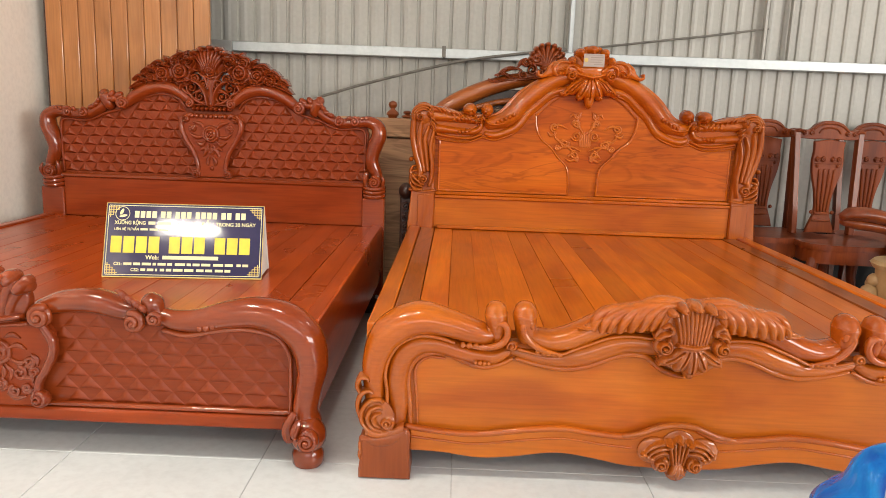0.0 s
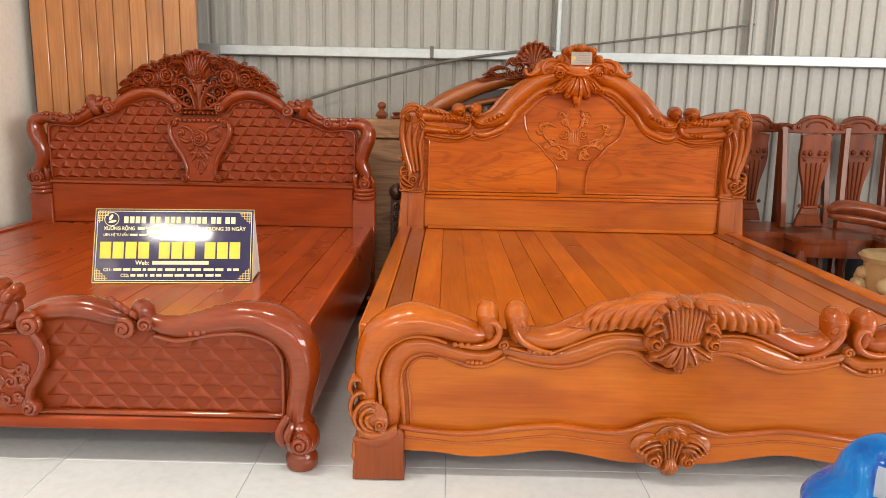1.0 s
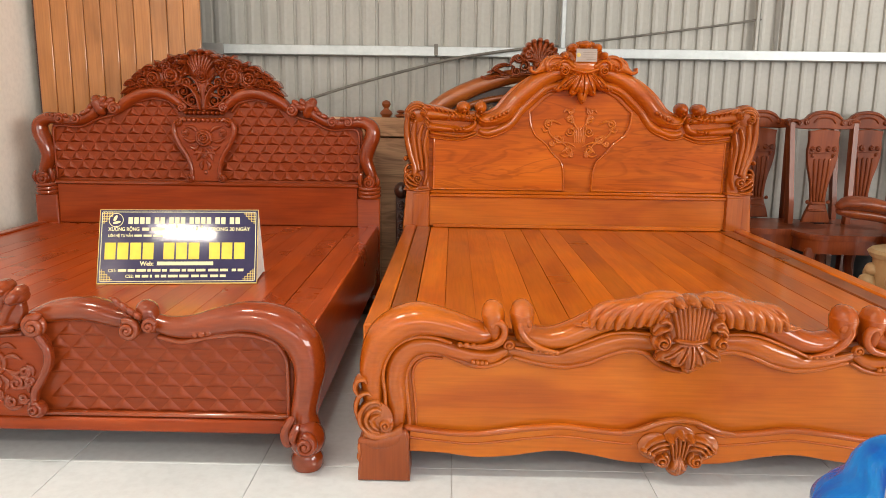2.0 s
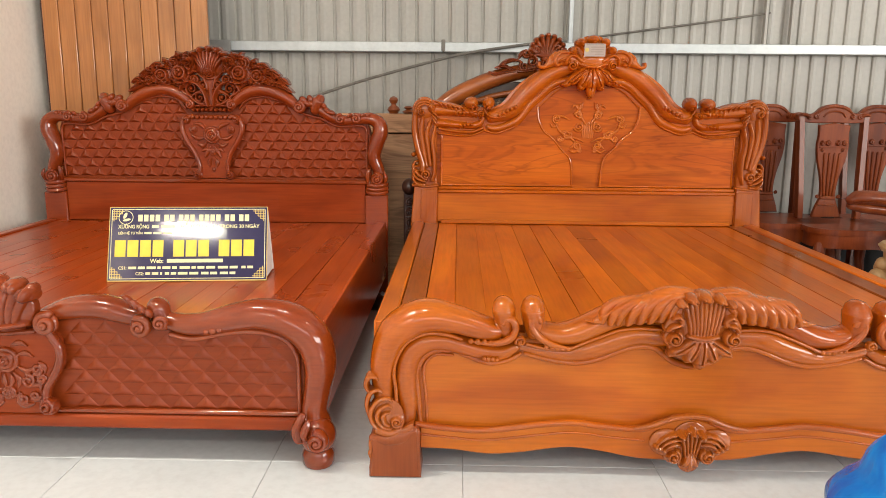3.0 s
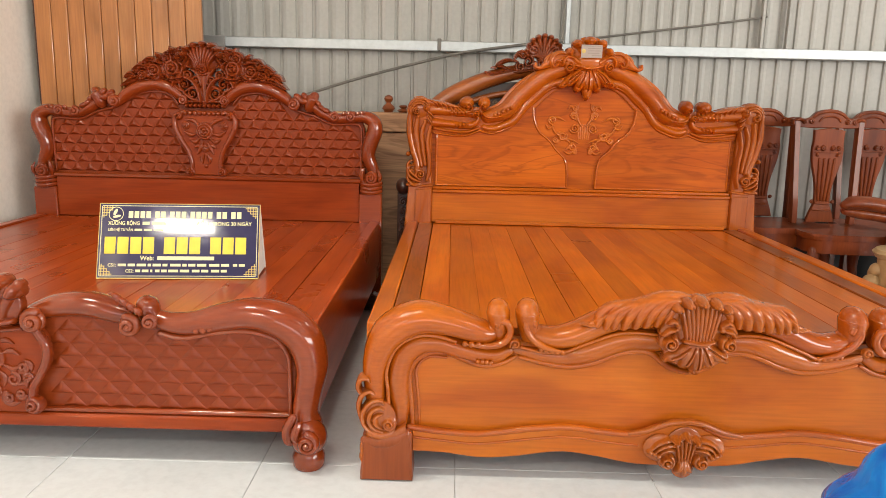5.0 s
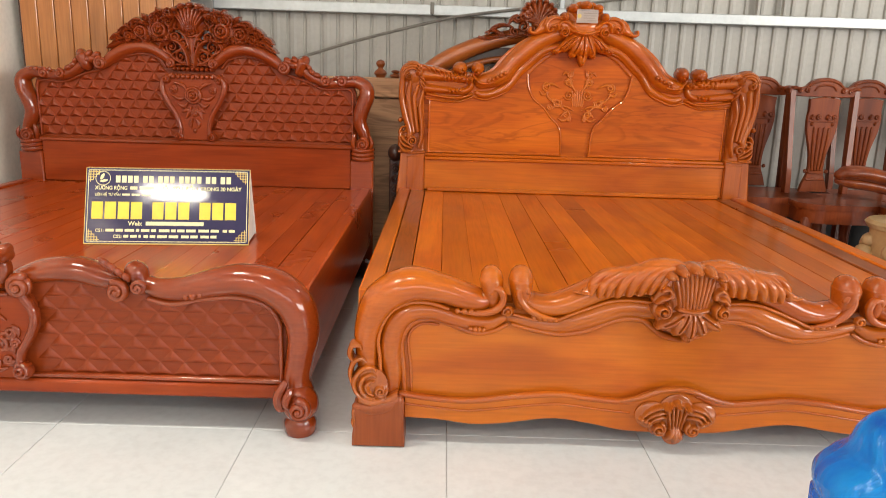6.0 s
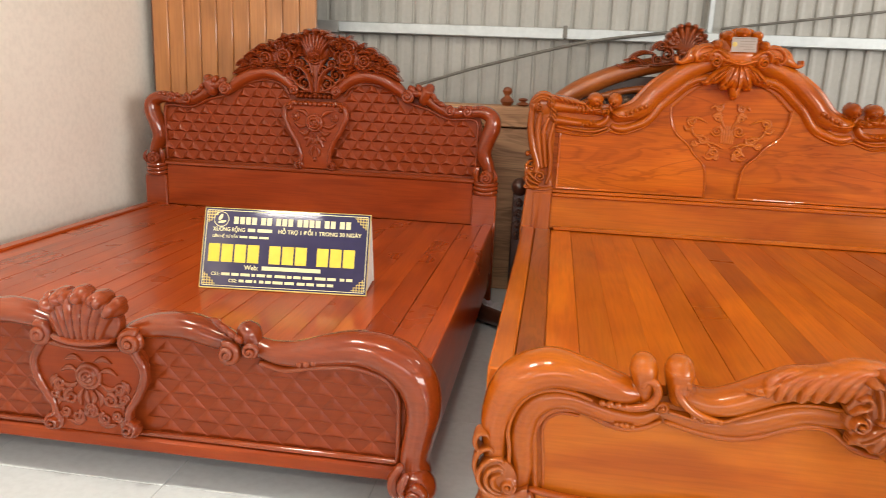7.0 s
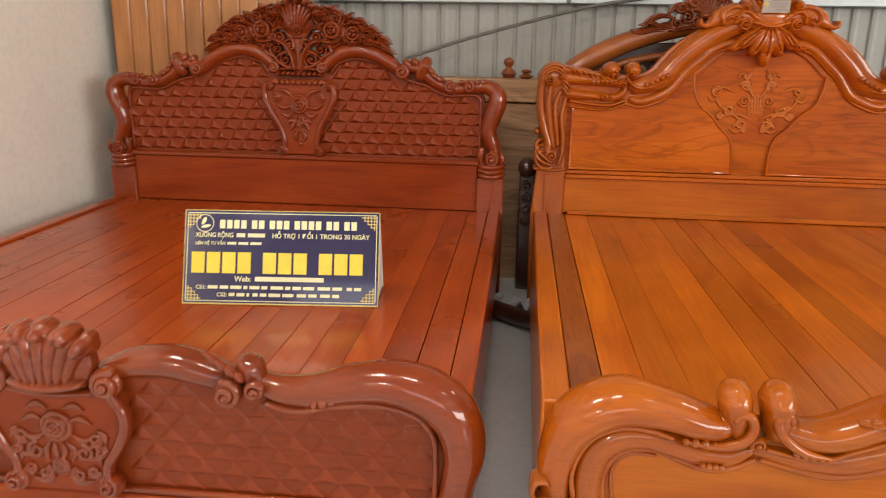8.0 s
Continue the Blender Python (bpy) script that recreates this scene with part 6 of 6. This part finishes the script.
# chairs along the sheet wall
def bar(s, pts, w, d):
    """A square-edged bar through pts, w wide and d deep."""
    verts = [(x + sx * w / 2, y + sy * d / 2, z) for x, y, z in pts for sx, sy in ((-0.8, -1), (0.8, -1), (1, -0.7), (1, 1), (-1, 1), (-1, -0.7))]
    n = len(pts)
    faces = [(6 * i + k, 6 * i + (k + 1) % 6, 6 * i + 6 + (k + 1) % 6, 6 * i + 6 + k) for i in range(n - 1) for k in range(6)]
    s.add(verts, faces + [tuple(range(6)), tuple(range(6 * n - 6, 6 * n))])


def chair():
    t = thing("dining_chair", pose(2.235, 4.62, 0), "dark reddish-brown carved wooden chair with a pierced back splat", "chair", "chairs along the wall")
    s = Shape()
    half = line([(0.0, -0.46), (-0.12, -0.455), (-0.22, -0.42), (-0.265, -0.34), (-0.25, -0.20), (-0.21, -0.02), (0, -0.02)], 24)
    out = [(x, y) for x, y in half] + [(-x, y) for x, y in reversed(half)]
    n = len(out)
    s.add([(x, y, 0.415) for x, y in out] + [(1.02 * x, y, 0.432) for x, y in out] + [(x, y, 0.448) for x, y in out],
          [tuple(range(n)), tuple(range(2 * n, 3 * n))] + [(i + r * n, (i + 1) % n + r * n, (i + 1) % n + (r + 1) * n, i + (r + 1) * n) for r in (0, 1) for i in range(n)])
    part("seat", s, W_CHAIR, t)
    s = Shape()
    s.add([(0.95 * x, 0.96 * y - 0.01, 0.34) for x, y in out] + [(0.95 * x, 0.96 * y - 0.01, 0.416) for x, y in out], [tuple(range(n)), tuple(range(n, 2 * n))] + [(i, (i + 1) % n, n + (i + 1) % n, n + i) for i in range(n)])
    part("apron", s, W_CHAIR, t)
    for sx in (-1, 1):
        s = Shape()
        tube(s, spline([(sx * 0.205, -0.38, 0.36), (sx * 0.225, -0.40, 0.25), (sx * 0.20, -0.38, 0.10), (sx * 0.215, -0.40, 0.0)], 14), [0.032, 0.034, 0.034, 0.032, 0.030, 0.027, 0.025, 0.022, 0.021, 0.020, 0.020, 0.022, 0.026, 0.028], [0.03] * 14, 10, False)
        part("leg", s, W_CHAIR, t)
        s = Shape()
        bar(s, spline([(sx * 0.170, 0.0, 0.0), (sx * 0.172, -0.01, 0.44), (sx * 0.180, 0.02, 0.75), (sx * 0.190, 0.052, 1.060)], 14), 0.036, 0.044)
        part("back_post", s, W_CHAIR, t)
    s = Shape()
    half = [(0, 1.015)] + line([(-0.10, 1.012), (-0.17, 1.016), (-0.21, 1.026), (-0.212, 1.062), (-0.18, 1.074), (-0.145, 1.066), (-0.11, 1.074), (-0.085, 1.100), (-0.045, 1.118), (0, 1.124)], 22)
    slab(s, mirrored(half), 0.030, 0.068)
    for c in ([(-0.095, 1.074), (-0.07, 1.092), (-0.035, 1.104), (0.0, 1.108)], [(-0.062, 1.052), (-0.045, 1.072), (-0.020, 1.080), (0.0, 1.082)]):
        for sx in (-1, 1):
            roll(s, [(x, z, 0.006) for x, z in c], 0.030, sx, 1.2, 10, 8)
    for sx in (-1, 1):
        volute(s, -0.105, 1.050, 0.020, 0.028, sx, 1.4)
        volute(s, -0.150, 1.046, 0.017, 0.028, sx, 1.4, 90, -1)
        finger(s, [(-0.155, 1.050), (-0.18, 1.062), (-0.205, 1.052)], 0.010, 0.028, sx)
    part("crest_rail", s, W_CHAIR, t)
    s = Shape()
    half = [(0, 0.45)] + line([(-0.085, 0.45), (-0.072, 0.50), (-0.050, 0.56), (-0.047, 0.62), (-0.058, 0.70), (-0.084, 0.80), (-0.094, 0.88), (-0.088, 0.94), (-0.092, 1.0)], 26) + [(0, 1.014)]
    slab(s, mirrored(half), 0.012, 0.034)
    for x in (-0.036, -0.012, 0.012, 0.036):
        roll(s, [(x * 0.75, 0.585, 0.007), (x, 0.68, 0.008), (x * 1.25, 0.830, 0.008)], 0.010, 1, 1.0, 8, 8)
    for sx in (-1, 1):
        volute(s, -0.028, 0.895, 0.020, 0.008, sx, 1.4)
        volute(s, -0.066, 0.895, 0.018, 0.008, sx, 1.4, 90, -1)
        volute(s, -0.060, 0.855, 0.013, 0.008, sx, 1.4)
        volute(s, -0.062, 0.575, 0.014, 0.014, sx, 1.3)
    box(s, -0.082, 0.082, 0.004, 0.0125, 0.868, 0.875, 0.002)
    box(s, -0.045, 0.045, 0.002, 0.0125, 0.560, 0.578, 0.004)
    box(s, -0.055, 0.055, 0.002, 0.0125, 0.520, 0.532, 0.004)
    part("back_splat", s, W_CHAIR, t)
    return t


first = chair()
copy_thing(first, pose(1.95, 4.83, 0, 0, 0, 2))
copy_thing(first, pose(2.60, 4.82, 0, 0, 0, -3))
copy_thing(first, pose(2.98, 4.80, 0, 0, 0, 3))


def armchair():
    t = thing("carved_armchair", pose(2.50, 4.0, 0), "dark reddish carved armchair with a thick scrolled arm", "armchair")
    s = Shape()
    bar(s, spline([(-0.40, 0.05, 0.628), (-0.28, 0.08, 0.615), (-0.10, 0.10, 0.575), (0.20, 0.12, 0.52)], 12), 0.10, 0.15)
    roll(s, [(-0.44, 0.632, 0.026), (-0.40, 0.645, 0.036), (-0.30, 0.640, 0.038), (-0.18, 0.615, 0.036), (-0.05, 0.585, 0.036), (0.20, 0.53, 0.036)], 0.03, 1, 1.5)
    roll(s, [(-0.43, 0.600, 0.022), (-0.36, 0.590, 0.030), (-0.24, 0.575, 0.030), (-0.05, 0.535, 0.030), (0.20, 0.48, 0.030)], 0.05, 1, 1.4)
    part("arm", s, W_CHAIR, t)
    s = Shape()
    box(s, -0.12, 0.60, -0.32, 0.20, 0.40, 0.46, 0.012)
    part("seat", s, W_CHAIR, t)
    for x, y in ((-0.08, -0.28), (-0.08, 0.16), (0.55, -0.28), (0.55, 0.16)):
        s = Shape()
        tube(s, [(x, y, 0.0), (x, y, 0.05), (x, y, 0.2), (x, y, 0.41)], [0.04, 0.03, 0.028, 0.04], [0.04, 0.03, 0.028, 0.04], 12, False)
        part("leg", s, W_CHAIR, t)
    s = Shape()
    for i in range(9):
        ball(s, (-0.17 + random.uniform(-0.05, 0.05), -0.25 + random.uniform(-0.03, 0.03), 0.505 + 0.02 * (i % 3)), (0.030, 0.03, 0.022), random.uniform(0, 180))
    box(s, -0.25, -0.08, -0.30, -0.20, 0.465, 0.48, 0.004)
    part("arm_carving", s, W_DARK, t, "dark carved arm end")


armchair()


def root_stool():
    t = thing("root_wood_stool", pose(2.27, 3.74, 0), "pale tan knobbly carved root-wood stool beside the orange bed", "stool")
    s = Shape()
    for i in range(60):
        a, h = random.uniform(0, 2 * math.pi), random.uniform(0.02, 0.43)
        r = 0.15 + 0.04 * math.sin(9 * h)
        ball(s, (r * math.cos(a), r * math.sin(a), h), (random.uniform(0.03, 0.055), random.uniform(0.03, 0.05), random.uniform(0.025, 0.045)), random.uniform(0, 180), 10, 6)
    tube(s, [(0, 0, 0), (0, 0, 0.2), (0, 0, 0.42)], [0.15, 0.14, 0.16], [0.15, 0.14, 0.16], 20, False)
    part("trunk", s, W_TAN, t)
    s = Shape()
    tube(s, [(0, 0, 0.41), (0, 0, 0.435), (0, 0, 0.45)], [0.17, 0.185, 0.17], [0.17, 0.185, 0.17], 24, False)
    part("seat", s, W_TAN, t)


root_stool()


def water_jug():
    t = thing("water_jug", pose(0.945, 1.55, 0.0), "large blue plastic water jug wrapped in crinkled film", "water jug")
    prof = [(0.0, 0.148), (0.015, 0.160), (0.10, 0.164), (0.12, 0.157), (0.14, 0.164), (0.24, 0.165), (0.26, 0.160), (0.28, 0.165), (0.312, 0.162), (0.340, 0.144), (0.364, 0.118), (0.384, 0.106), (0.412, 0.099), (0.440, 0.078), (0.460, 0.047), (0.467, 0.012)]
    p = spline([(z, r) for z, r in prof], 52)
    s = Shape()
    seg, verts = 48, []
    for z, r in p:
        for k in range(seg):
            a = 2 * math.pi * k / seg
            q = r * (1 + 0.06 * noise.noise(Vector((3 * math.cos(a), 3 * math.sin(a), 16 * z))) + 0.02 * noise.noise(Vector((9 * math.cos(a), 9 * math.sin(a), 40 * z))))
            verts.append((q * math.cos(a), q * math.sin(a), z))
    faces = [(i * seg + k, i * seg + (k + 1) % seg, (i + 1) * seg + (k + 1) % seg, (i + 1) * seg + k) for i in range(51) for k in range(seg)] + [tuple(range(seg)), tuple(range(51 * seg, 52 * seg))]
    s.add(verts, faces)
    part("body", s, BLUE, t)
    s = Shape()
    n, m = 10, 6
    verts = []
    for d in (0.0, 0.002):
        for i in range(n):
            a = radians(-140 + 55 * i / (n - 1))
            for k in range(m):
                z = 0.370 + 0.070 * k / (m - 1)
                r = 0.106 - 0.0 * z + d - (0.20 * max(0, z - 0.42)) * 1.4
                verts.append((r * math.cos(a), r * math.sin(a), z))
    faces = [(o + i * m + k, o + i * m + k + 1, o + (i + 1) * m + k + 1, o + (i + 1) * m + k) for o in (0, n * m) for i in range(n - 1) for k in range(m - 1)]
    s.add(verts, faces)
    part("label", s, CLEAR, t, "silvery clear sticker")


water_jug()


def under_seat_shade():
    # black strip up to seat height puts in the dark void under the chairs
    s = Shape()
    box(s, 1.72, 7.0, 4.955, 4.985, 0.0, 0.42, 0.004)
    tagged(part("baseboard", s, BLACK), "black strip standing in for the shade under the chair seats", "baseboard", kind="structure")


under_seat_shade()
